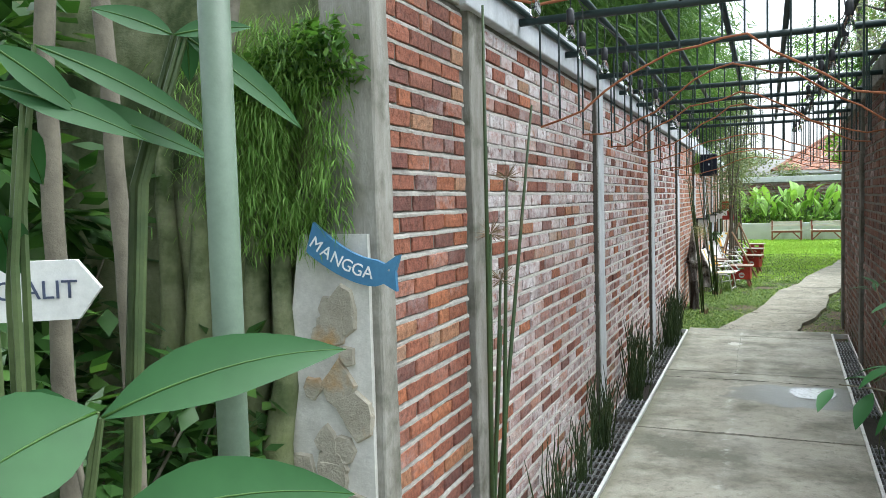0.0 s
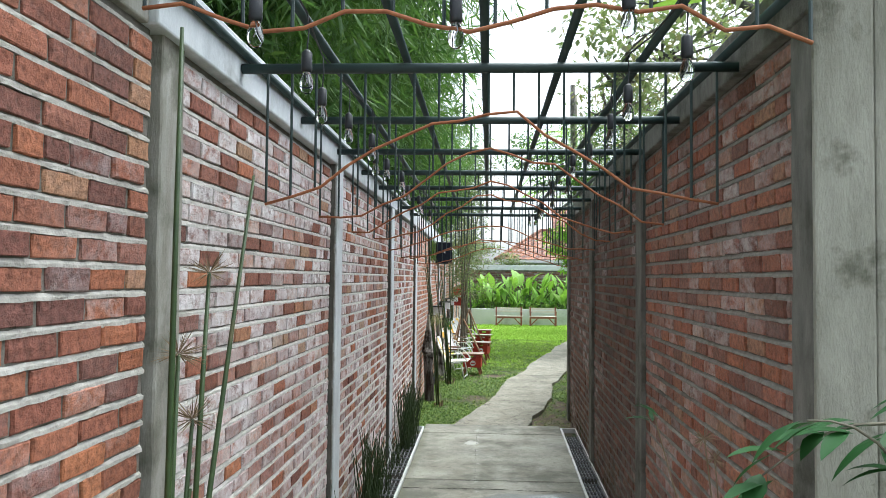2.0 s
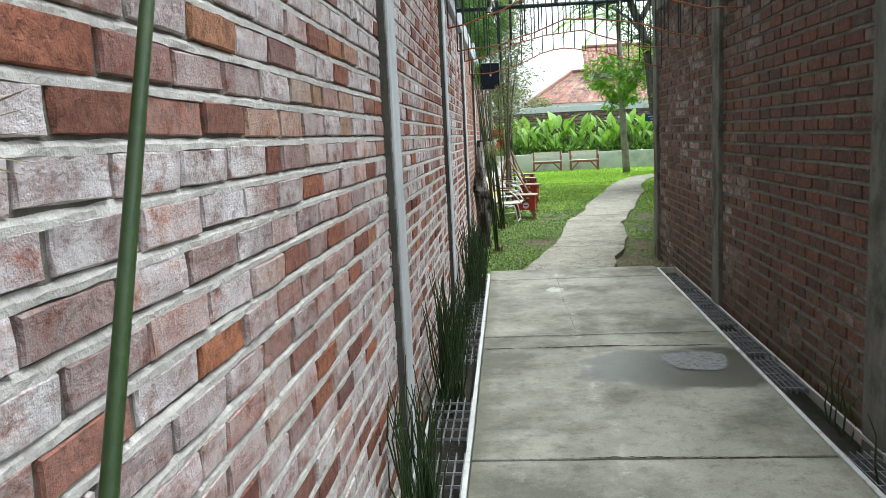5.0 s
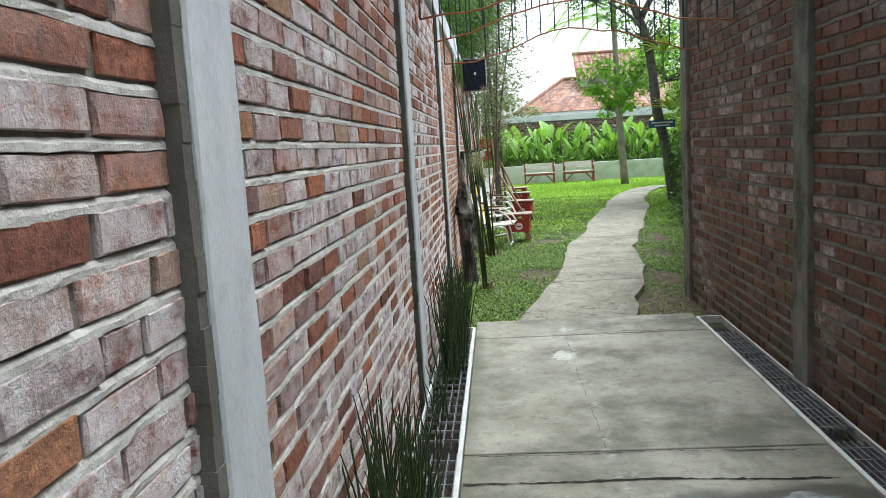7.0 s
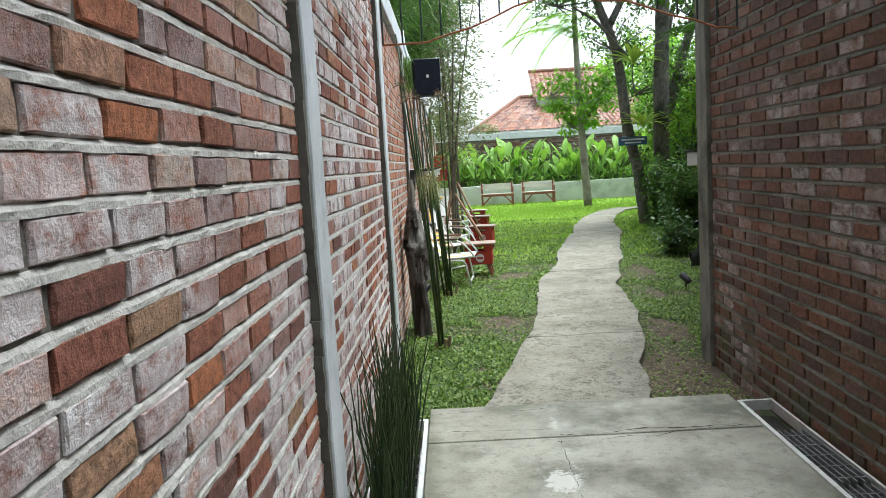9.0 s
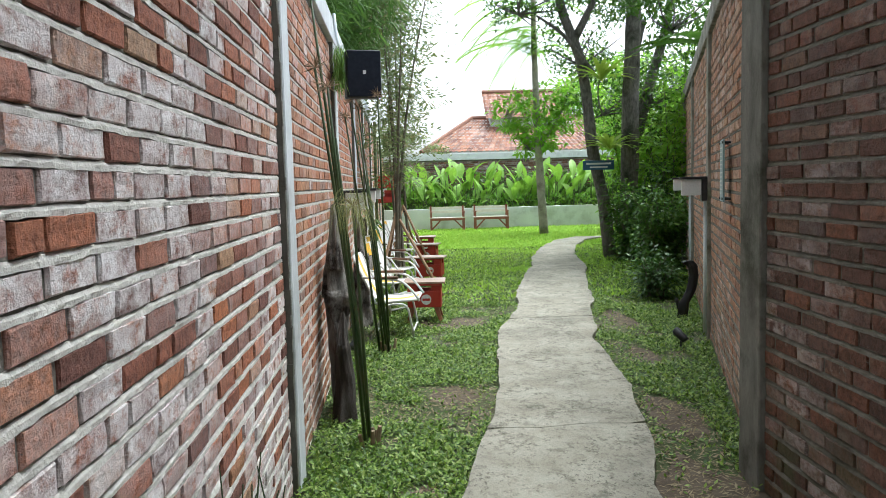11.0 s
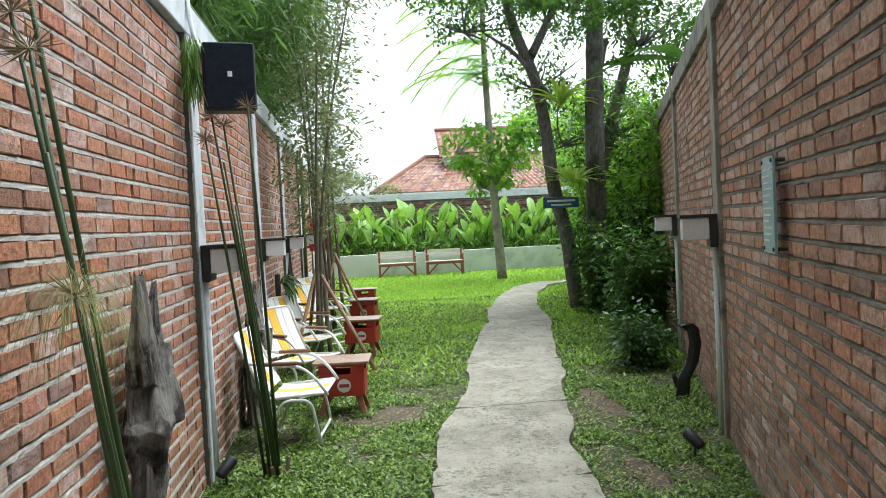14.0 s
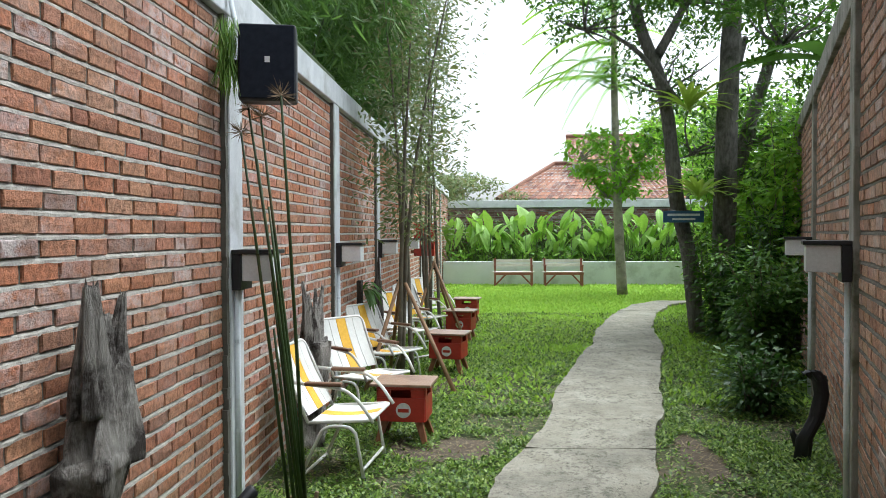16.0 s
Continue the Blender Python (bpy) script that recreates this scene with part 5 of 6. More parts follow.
def lawn_chair(at, rz, label):
    """White tube-frame folding chair; it looks to local +x."""
    c = thing("lawn_chair", at, label, "chair", "lawn chairs along the wall", "", rz)
    R = .0115
    w = .25
    # back and seat share one bent frame
    top, hip, knee = (-.36, .82), (-.15, .36), (.26, .39)
    bk = Geo().tube(rounded([(hip[0], -w, hip[1]), (top[0], -w, top[1]), (top[0], w, top[1]), (hip[0], w, hip[1])], .07), R, 8)
    part("back_frame", bk, M_whitepaint, c, "white painted steel tube", True)
    st = Geo().tube(rounded([(hip[0], -w, hip[1]), (knee[0], -w, knee[1]), (knee[0], w, knee[1]), (hip[0], w, hip[1])], .05), R, 8)
    part("seat_frame", st, M_whitepaint, c, "white painted steel tube", True)
    for y in (-.27, .27):
        lg = Geo().tube(rounded([(-.20, y, .01), (-.04, y, .35), (.16, y, .35), (.22, y, .01)], .07), R, 8)
        leg = part("leg_frame", lg, M_whitepaint, c, "white painted steel tube", True)
        part("foot_cap", Geo().tube([(.216, y, .035), (.222, y, -.004)], .015, 8), M_black, leg, "black rubber foot")
        ar = Geo().tube(rounded([(-.275, y, .62), (.10, y, .585), (.20, y, .50), (.28, y, .38)], .06), R, 8)
        arm = part("arm_frame", ar, M_whitepaint, c, "white painted steel tube", True)
        part("armrest", Geo().box(-.16, .08, y - .025, y + .025, .60, .624), M_arm, arm, "brown varnished wooden armrest", bevel=.008)
    for x, z in ((-.20, .014), (.205, .075)):
        part("stretcher", Geo().tube([(x, -.27, z), (x, .27, z)], R * .9, 8), M_whitepaint, c, "", True)
    strips = [(-.235, -.135, 0), (-.13, -.055, 0), (-.05, .05, 1), (.055, .13, 0), (.135, .235, 0)]
    for y0, y1, yel in strips:
        for name, (xa, za), (xb, zb), nx, nz in (("back_strap", (hip[0] - .005, hip[1] + .04), (top[0] + .004, top[1] - .01), .012, .004), ("seat_strap", (hip[0] + .02, hip[1] + .008), (knee[0] - .005, knee[1] + .008), 0, .008)):
            g = Geo()
            n = 6
            for i in range(n + 1):
                s = i / n
                sag = .018 * math.sin(s * math.pi)
                x, z = xa + (xb - xa) * s, za + (zb - za) * s
                if name == "back_strap":
                    x -= sag
                else:
                    z -= sag
                g.v += [(x, y0, z), (x, y1, z), (x + nx * .3, y0, z + .004), (x + nx * .3, y1, z + .004)]
                if i:
                    o = (i - 1) * 4
                    g.f += [(o, o + 1, o + 5, o + 4), (o + 2, o + 6, o + 7, o + 3), (o, o + 4, o + 6, o + 2), (o + 1, o + 3, o + 7, o + 5)]
            part(name, g, M_weby if yel else M_webw, c, "yellow woven strap" if yel else "")
    return c


CHAIR = "white tube lawn chair with a yellow stripe"
chair = lawn_chair((0.475, 15.52, -0.10), -6, CHAIR + ", turned to the lawn")
for x, y, rz in ((0.42, 16.90, -38), (0.42, 18.15, -30), (0.45, 19.75, -40), (0.5, 21.2, -30), (0.5, 22.6, -45)):
    k = copy_thing(chair, pose(x, y, -0.10, 0, 0, rz))
    tagged(k, CHAIR + ", angled along the wall")


def text_mesh(name, body, size, material, parent, m, label="", extrude=.0015):
    cu = bpy.data.curves.new(name, "FONT")
    cu.body, cu.size, cu.extrude, cu.align_x, cu.align_y = body, size, extrude, "CENTER", "CENTER"
    tmp = bpy.data.objects.new(name, cu)
    scene.collection.objects.link(tmp)
    bpy.context.view_layer.update()
    me = bpy.data.meshes.new_from_object(tmp.evaluated_get(bpy.context.evaluated_depsgraph_get()))
    bpy.data.objects.remove(tmp)
    me.materials.clear()
    me.materials.append(material)
    ob = new(name, me)
    ob.parent = parent
    ob.matrix_local = m
    if label:
        ob["label"] = label
    return ob


def crate_stool(at, rz, label):
    """A red drinks crate on splayed wooden legs with a board for a seat."""
    s = thing("crate_stool", at, label, "stool", "red crate stools", "", rz)
    w, d = .175, .15
    z0, z1 = .18, .44
    for x in (-w, w):
        g = Geo().box(x - .008, x + .008, -d, d, z0, z1 - .085)
        g.box(x - .008, x + .008, -d, d, z1 - .025, z1)
        for y in (-d, d - .07):
            g.box(x - .008, x + .008, y, y + .07, z1 - .085, z1 - .025)
        part("side_panel", g, M_red, s, "red painted crate side with a hand hole", bevel=.004)
    for y in (-d, d):
        g = Geo().box(-w, w, y - .008, y + .008, z0, z1 - .085)
        g.box(-w, w, y - .008, y + .008, z1 - .025, z1)
        for x in (-w, w - .10):
            g.box(x, x + .10, y - .008, y + .008, z1 - .085, z1 - .025)
        p = part("long_panel", g, M_red, s, "red painted crate side with a hand hole", bevel=.004)
        if y < 0:
            disc = Geo().tube([(.02, y - .008, z0 + .085), (.02, y - .0125, z0 + .085)], .055, 20)
            part("badge", disc, M_letter, p, "round white maker's badge")
            bars = Geo().box(-.02, .06, y - .016, y - .0125, z0 + .072, z0 + .098)
            part("badge_bar", bars, M_red, p)
    part("crate_floor", Geo().box(-w, w, -d, d, z0, z0 + .012), M_red, s)
    part("seat_board", Geo().box(-.225, .225, -.19, .19, z1, z1 + .02), M_stooltop, s, "worn brown board", bevel=.004)
    for sx in (-1, 1):
        for sy in (-1, 1):
            g = Geo()
            a, b = Vector((sx * .12, sy * .10, z0 + .01)), Vector((sx * .185, sy * .15, 0))
            for p, h in ((a, .028), (b, .019)):
                g.v += [(p.x - h, p.y - h, p.z), (p.x + h, p.y - h, p.z), (p.x + h, p.y + h, p.z), (p.x - h, p.y + h, p.z)]
            g.f += [(0, 1, 2, 3), (7, 6, 5, 4), (0, 4, 5, 1), (1, 5, 6, 2), (2, 6, 7, 3), (3, 7, 4, 0)]
            part("leg", g, M_stoolleg, s, bevel=.004)
    return s


STOOL = "red drinks crate stool with a board top"
stool = crate_stool((0.81, 16.21, -0.10), -5, STOOL)
for x, y, rz in ((0.98, 18.98, -12), (1.02, 21.4, -12), (1.05, 23.4, -6)):
    copy_thing(stool, pose(x, y, -0.10, 0, 0, rz))

# ---------------------------------------------------------------- loudspeaker, lamps, signs on the walls
spk = thing("loudspeaker", (0.275, 14.58, 2.35), "black wall loudspeaker on a bracket with a small white mark", "loudspeaker", rz=12)
part("cabinet", Geo().box(-.15, .15, -.10, .06, -.20, .20), M_black, spk, bevel=.018)
part("grille", Geo().box(-.140, .140, -.112, -.102, -.19, .19), M_speaker, spk, "black cloth grille", bevel=.005)
part("mark", Geo().box(-.012, .014, -.117, -.1125, -.005, .025), M_letter, spk, "small white square mark")
part("bracket", Geo().box(-.262, -.15, .0, .05, -.03, .03), M_black, spk, bevel=.004)


tagged(part("conduit", Geo().tube(rounded([(0.05, 14.62, 2.88), (0.065, 14.60, 2.70), (0.10, 14.58, 2.56), (0.16, 14.56, 2.5)], .05), .014, 8), M_conduit, None, "", True), "white plastic conduit bent down to the loudspeaker", "conduit")
sg = thing("staghorn_fern", (0.05, 18.5, 0.86), "drooping green fern mounted on the brick wall", "fern")
part("mount", Geo().box(0, .05, -.07, .07, -.16, .10), M_driftdark, sg, "dark wooden mounting board", bevel=.01)
for k in range(16):
    a = k * 2.4
    part("frond", Geo().leaf((.05, 0, .0), (.7 + .3 * math.cos(a), math.sin(a), .2 + .5 * math.sin(k * 1.7)), .22 + .015 * k, .05, 2.2, 6), L_dark, sg)


def wall_lamp(at, rz, label):
    """A black box lamp; it stands off the wall to local +x, its shade hangs below a flat cap."""
    l = thing("wall_lamp", at, label, "wall lamp", "box lamps on the pillars", "", rz)
    part("back_box", Geo().box(0, .05, -.10, .10, -.115, .085), M_black, l, bevel=.004)
    part("cap", Geo().box(0.0, .24, -.105, .105, .085, .108), M_black, l, bevel=.003)
    part("shade", Geo().box(.05, .225, -.085, .085, -.065, .083), M_acrylic, l, "milky white shade", bevel=.006)
    return l


lamp = wall_lamp((0.038, 14.75, 1.26), 0, "black box lamp with a milky shade on a concrete pillar")
for p in (17.45, 20.05, 23.0, 26.0):
    copy_thing(lamp, pose(0.038, p + .11, 1.26))
for s in OP[:4]:
    e = on_oblique(s + .1, .032, 1.30)
    copy_thing(lamp, pose(e.x, e.y, e.z, 0, 0, 180 - OB))


def conduit(pts, name="conduit"):
    g = Geo().tube(pts, .019, 8)
    c = tagged(part(name, g, M_conduit, None, "", True), "white plastic cable conduit on the pillar", "conduit", "cable conduits")
    for z in (.35, .85):
        p = Vector(pts[0])
        part("clip", Geo().tube([(p.x, p.y, z), (p.x, p.y, z + .02)], .022, 8), M_conduit, c)


for p in (14.64, 17.45, 20.05, 23.0):
    conduit([(0.046, p + .07, 1.16), (0.046, p + .07, -0.1)])
for s in OP[:3]:
    a, b = on_oblique(s + .1, .042, 1.2), on_oblique(s + .1, .042, -.1)
    conduit([a, b])


def text_bars(parent, rows, material):
    for x0, x1, z0, z1, y in rows:
        part("text_bar", Geo().box(x0, x1, y - .002, y, z0, z1), material, parent)


# tall grey-blue notice standing off the garden wall on four studs
e = on_oblique(2.05, .048, 1.44)
notice = thing("wall_notice", tuple(e), "tall grey-blue notice board held off the brick wall by studs", "sign", rz=-90 - OB)
part("panel", Geo().box(-.12, .12, -.006, .006, -.21, .21), M_tealsign, notice, bevel=.002)
text_bars(notice, [(-.09, .09 - (k % 3) * .03, .15 - k * .028, .158 - k * .028, -.0065) for k in range(12)], M_letter)
for x in (-.10, .10):
    for z in (-.19, .19):
        part("stud", Geo().tube([(x, -.012, z), (x, .048, z)], .009, 8), M_black, notice)

gt = thing("grass_tuft", (0.07, 14.5, 2.55), "green wispy grass hanging beside the loudspeaker", "plant")
g = Geo()
for _ in range(420):
    g.leaf((rnd.uniform(-.02, .06), rnd.uniform(-.08, .05), rnd.uniform(-.25, .05)), (rnd.gauss(0, .3), rnd.gauss(0, .3), -1), rnd.uniform(.08, .2), .006, .2, 2, 0)
part("foliage", g, L_hair, gt)
# small blue sign on the leaning tree
ts = thing("tree_sign", (4.28, 21.98, 1.68), "small navy sign with two pale lines tied to the trunk", "sign", rz=4)
part("board", Geo().box(-.30, .30, -.012, .012, -.085, .085), M_navysign, ts, bevel=.004)
text_bars(ts, [(-.24, .24, .012, .045, -.013), (-.17, .17, -.05, -.022, -.013)], M_letter)
part("tie", Geo().tube([(-.1, .0, .08), (-.12, .25, .1), (.12, .25, .1), (.1, 0, .08)], .012, 6), M_black, ts)

# spot lamps in the lawn
for x, y, rz in ((2.98, 14.35, 30), (0.13, 14.55, -40)):
    sp = thing("garden_spot", (x, y, -0.1), "small black garden spot lamp on a spike", "spot lamp", "garden spot lamps", "", rz)
    part("spike", Geo().tube([(0, 0, 0), (0, 0, .10)], .008, 8), M_black, sp)
    part("head", Geo().tube([(0, -.05, .09), (0, -.04, .10), (0, .05, .16), (0, .06, .165)], [.028, .034, .038, .034], 12), M_black, sp, smooth=True)


def driftwood(at, rz, prongs, material, seed, label):
    """A weathered snag: fluted, hollowed strands twisted into a trunk that splits into worn points."""
    t = thing("driftwood", at, label, "driftwood", "driftwood along the walls", "", rz)
    for k, (pts, r0, r1) in enumerate(prongs):
        g = Geo()
        fine = []
        for a, b in zip(pts, pts[1:]):
            for j in range(9):
                fine.append(Vector(a).lerp(Vector(b), j / 9))
        fine.append(Vector(pts[-1]))
        n = len(fine)
        sec = 30
        for i, p in enumerate(fine):
            s = i / (n - 1)
            base = r0 + (r1 - r0) * s
            off = Vector((noise.noise((seed, k, p.z * 2.2)), noise.noise((k, seed, p.z * 2.2)), 0)) * .035
            for q in range(sec):
                a = 2 * math.pi * q / sec
                tw = a + p.z * .9
                flute = .16 * math.sin(5 * tw + seed) + .10 * math.sin(9 * tw + 2 * k) + .05 * math.sin(17 * tw)
                lump = .42 * noise.noise((math.cos(a) * 1.1 + seed * 3, math.sin(a) * 1.1 + k, p.z * 3.2))
                ragged = (.35 * noise.noise((q * 1.7, seed, k)) * max(0, s - .75) * 4)
                rr2 = base * (1 + flute + lump)
                g.v.append((p.x + off.x + rr2 * 1.55 * math.cos(a), p.y + off.y + rr2 * .8 * math.sin(a), p.z + ragged * .18))
            if i:
                o = (i - 1) * sec
                g.f += [(o + q, o + (q + 1) % sec, o + (q + 1) % sec + sec, o + q + sec) for q in range(sec)]
        g.f += [tuple(reversed(range(sec))), tuple(range((n - 1) * sec, n * sec))]
        part("trunk" if k == 0 else "prong", g, material, t, smooth=True)


driftwood((0.12, 13.08, -0.1), 90, [([(-.09, 0, 0), (-.10, 0, .35), (-.09, 0, .60)], .05, .062), ([(-.09, 0, .5), (-.05, 0, .66), (-.02, 0, .8)], .06, .115), ([(-.02, 0, .76), (.02, 0, .92), (.05, 0, 1.08)], .118, .075), ([(-.03, 0, .95), (-.05, 0, 1.15), (-.05, 0, 1.38)], .075, .02), ([(.08, 0, .9), (.13, 0, 1.08), (.18, 0, 1.33)], .07, .012), ([(.05, 0, 1.0), (.06, 0, 1.27)], .05, .014)], M_drift, 3, "weathered grey forked driftwood leaning on the brick wall")
driftwood((0.13, 16.15, -0.1), 90, [([(-.05, 0, 0), (.0, 0, .4), (.0, 0, .75)], .11, .12), ([(-.12, 0, .6), (-.3, 0, 1.2)], .07, .012), ([(.1, 0, .6), (.3, 0, 1.14)], .07, .012), ([(.0, 0, .7), (-.08, 0, 1.1)], .06, .012), ([(.05, 0, .7), (.12, 0, 1.12)], .05, .012)], M_drift, 5, "grey forked driftwood against the brick wall")
driftwood((0.17, 12.75, -0.1), 90, [([(-.02, 0, 0), (.03, 0, .25), (-.03, 0, .5)], .09, .05), ([(-.02, 0, .45), (0.05, 0, .68)], .05, .015)], M_driftdark, 6, "dark rotten driftwood stump by the wall")
driftwood((0.14, 19.3, -0.1), 90, [([(0, 0, 0), (.0, 0, .5), (.03, 0, 1.0)], .09, .05), ([(.0, 0, .8), (.06, 0, 1.25)], .05, .012)], M_driftdark, 8, "dark driftwood snag by the brick wall")
e = on_oblique(4.95, .16, -.1)
driftwood((e.x, e.y, -.1), 0, [([(-.06, 0, 0), (-.05, 0, .16), (.03, 0, .30), (.07, 0, .46), (.06, 0, .58)], .032, .03), ([(.06, 0, .55), (.01, 0, .62), (-.03, 0, .60)], .03, .022), ([(-.06, 0, .1), (-.11, 0, .2)], .03, .012)], M_black, 9, "short black crooked driftwood by the garden wall")

# red crate shelves hung on a post at the far end of the wall
for z in (1.05, 1.36):
    rc = thing("red_crate", (0.28, 24.0, z), "red crate hung on the wall as a shelf", "crate", "red crates on the wall")
    g = Geo().box(-.18, .18, -.14, .14, 0, .012).box(-.18, .18, -.14, -.126, 0, .12).box(-.18, .18, .126, .14, 0, .26).box(-.18, -.166, -.126, .126, 0, .26).box(.166, .18, -.126, .126, 0, .26)
    part("body", g, M_red, rc, bevel=.004)
    part("rim", Geo().box(-.19, .19, -.15, -.141, .20, .25), M_red, rc, bevel=.003)
    part("wall_rail", Geo().box(-.25, -.18, -.02, .02, .05, .10), M_stoolleg, rc)


def bench(at, label):
    b = thing("garden_bench", at, label, "bench", "benches before the low wall")
    for k in range(4):
        part("seat_slat", Geo().box(-.58, .58, -.20 + k * .095, -.12 + k * .095, .42, .445), M_benchwood, b, bevel=.003)
    for k in range(2):
        part("back_slat", Geo().box(-.58, .58, .19, .215, .58 + k * .12, .66 + k * .12), M_benchwood, b, bevel=.003)
    part("apron", Geo().box(-.55, .55, -.215, -.195, .35, .425), M_benchleg, b)
    for x in (-.52, .52):
        part("front_leg", Geo().box(x - .025, x + .025, -.20, -.15, 0, .42), M_benchleg, b)
        part("back_leg", Geo().box(x - .025, x + .025, .165, .215, 0, .82), M_benchleg, b)
        part("arm", Geo().box(x - .03, x + .03, -.22, .20, .60, .63), M_benchleg, b)
        part("arm_post", Geo().box(x - .02, x + .02, -.20, -.16, .445, .60), M_benchleg, b)
        part("brace", Geo().tube([(x, -.17, .06), (x * .35, -.17, .41)], .026, 6), M_benchleg, b)
    return b


bn = bench((2.08, 32.35, -0.1), "pale slatted garden bench with a red-brown frame")
copy_thing(bn, pose(3.50, 32.4, -0.1))

# neighbour's house beyond the boundary wall
house = thing("house", (0, 48, -0.1), "neighbouring house with an orange clay tile roof", "house")
part("wall", Geo().box(2.4, 14, 0.6, 9, 0, 3.35), M_lowwall, house)


def tiled_roof(name, a, b, c, d, nx, ny):
    """A roof slope of overlapping tile rows between eaves a-b and ridge d-c."""
    g = Geo()
    a, b, c, d = (Vector(p) for p in (a, b, c, d))
    nrm = (b - a).cross(d - a).normalized()
    for j in range(ny):
        for i in range(nx):
            def at(u, v):
                return a.lerp(b, u).lerp(d.lerp(c, u), v)
            u0, u1, um = i / nx, (i + .98) / nx, (i + .5) / nx
            v0, v1 = j / ny, min(1, (j + 1.12) / ny)
            lo, hi = nrm * .06, nrm * .015
            vs = [at(u0, v0) + lo * .5, at(um, v0) + lo * 1.5, at(u1, v0) + lo * .5, at(u1, v1) + hi, at(um, v1) + hi * 2.5, at(u0, v1) + hi]
            g.add([tuple(p) for p in vs], [(0, 1, 4, 5), (1, 2, 3, 4)])
    return part(name, g, M_rooftile, house, "weathered orange clay tiles")


tiled_roof("roof_front", (1.75, 0, 3.15), (14.5, 0, 3.15), (11.5, 4.0, 5.2), (4.85, 4.0, 5.2), 44, 11)
tiled_roof("roof_side", (1.75, 8, 3.15), (1.75, 0, 3.15), (4.85, 4.0, 5.2), (4.85, 4.0, 5.2), 26, 11)
part("upper_wall", Geo().box(5.8, 10, 2.9, 6, 4.2, 5.3), M_lowwall, house)
tiled_roof("roof_upper", (5.5, 2.4, 5.05), (10.4, 2.4, 5.05), (10.4, 4.4, 6.7), (5.5, 4.4, 6.7), 18, 7)
part("fascia", Geo().box(1.75, 14.5, -.06, -.02, 3.0, 3.16), M_whitepaint, house)
part("ridge", Geo().tube([(4.85, 4.0, 5.26), (11.5, 4.0, 5.26)], .12, 8), M_rooftile, house)
part("ridge", Geo().tube([(5.5, 4.4, 6.76), (10.4, 4.4, 6.76)], .12, 8), M_rooftile, house)
part("hip", Geo().tube([(1.75, 0, 3.2), (4.85, 4.0, 5.26)], .12, 8), M_rooftile, house)

# ---------------------------------------------------------------- entrance: post, stone buttress, signs, near plants
post = tagged(part("gate_post", Geo().tube([(0.41, 0.59, 0.0), (0.41, 0.59, 3.1)], .025, 20), M_post, None, "", True), "grey-green round steel post at the entrance", "post")
butt = thing("stone_buttress", (-0.02, 1.86, -0.1), "flared buttress faced with pale and ochre stones", "buttress", "", "structure")
core = Geo()
prof = [(0, .66), (.4, .55), (.8, .44), (1.2, .36), (1.80, .27)]
for z, w in prof:
    core.v += [(-w, 0.0, z), (0.0, 0.0, z), (0.0, .14, z), (-w - .02, .14, z)]
for i in range(len(prof) - 1):
    o = i * 4
    core.f += [(o + k, o + (k + 1) % 4, o + (k + 1) % 4 + 4, o + k + 4) for k in range(4)]
core.f += [(3, 2, 1, 0), tuple(16 + k for k in range(4))]
part("core", core, M_limespot, butt, "whitewashed mortar")
r = random.Random(12)
for k in range(46):
    z = r.uniform(.05, 1.6)
    w = .60 - .24 * z
    x = -r.uniform(.05, max(.1, w - .06))
    rad = r.uniform(.035, .085)
    n = 8
    front = [(x + rad * r.uniform(.6, 1.05) * math.cos(q * .785), -.012 + r.uniform(-.006, .0), z + rad * r.uniform(.7, 1.2) * math.sin(q * .785)) for q in range(n)]
    rim = [(p[0] + (p[0] - x) * .12, .004, p[2] + (p[2] - z) * .12) for p in front]
    g = Geo()
    g.add(front + rim, [tuple(range(n))] + [(q + n, (q + 1) % n + n, (q + 1) % n, q) for q in range(n)])
    part("stone", g, M_stone, butt)
hair = thing("trailing_plant", (-0.22, 1.88, 2.30), "green trailing plant hanging down the damp wall", "plant")
g = Geo()
r = random.Random(15)
for k in range(13000):
    x, z = r.gauss(-.14, .17), r.uniform(-.58, .1) + r.uniform(-.1, .1)
    y = r.uniform(-.10, .06)
    if x > .16 or noise.noise((x * 7, z * 2.2, 3)) < -.3 + .3 * max(0, -z - .3):
        continue
    g.leaf((x, y, z), (r.gauss(0, .9), r.gauss(-.2, .5), -1), r.uniform(.03, .10), r.uniform(.003, .006), .8, 2, 0)
part("hanging_growth", g, L_hair, hair)
g = Geo()
scatter(g, (-.06, -.02, .0), (.30, .12, .14), 1300, .045, .026, 16, .3, 16, .4)
part("foliage", g, L_dark, hair)

# fish-shaped blue sign with a tail, lettered in white
fish = thing("blue_sign", (-0.06, 1.80, 1.585), "blue fish-shaped wooden sign lettered in white", "sign", rz=2)
g = Geo()
up, lo = [], []
for i in range(15):
    s = i / 14
    x = -.145 + .245 * s
    bend = .12 * (1 - s) ** 1.7 - .01
    h = .050 - .006 * s + (.0 if i < 14 else .0)
    up.append((x + .02 * (1 - s), bend + h))
    lo.append((x - .01 * (1 - s), bend - h))
tail = [(.135, .02), (.175, .045), (.19, .05), (.172, -.005), (.175, -.07), (.16, -.062), (.13, -.045)]
ring = up + tail + lo[::-1]
n = len(ring)
g.add([(x, -.009, z) for x, z in ring] + [(x, .009, z) for x, z in ring], [tuple(reversed(range(n))), tuple(range(n, 2 * n))] + [(k, (k + 1) % n, (k + 1) % n + n, k + n) for k in range(n)])
part("board", g, M_blue, fish)
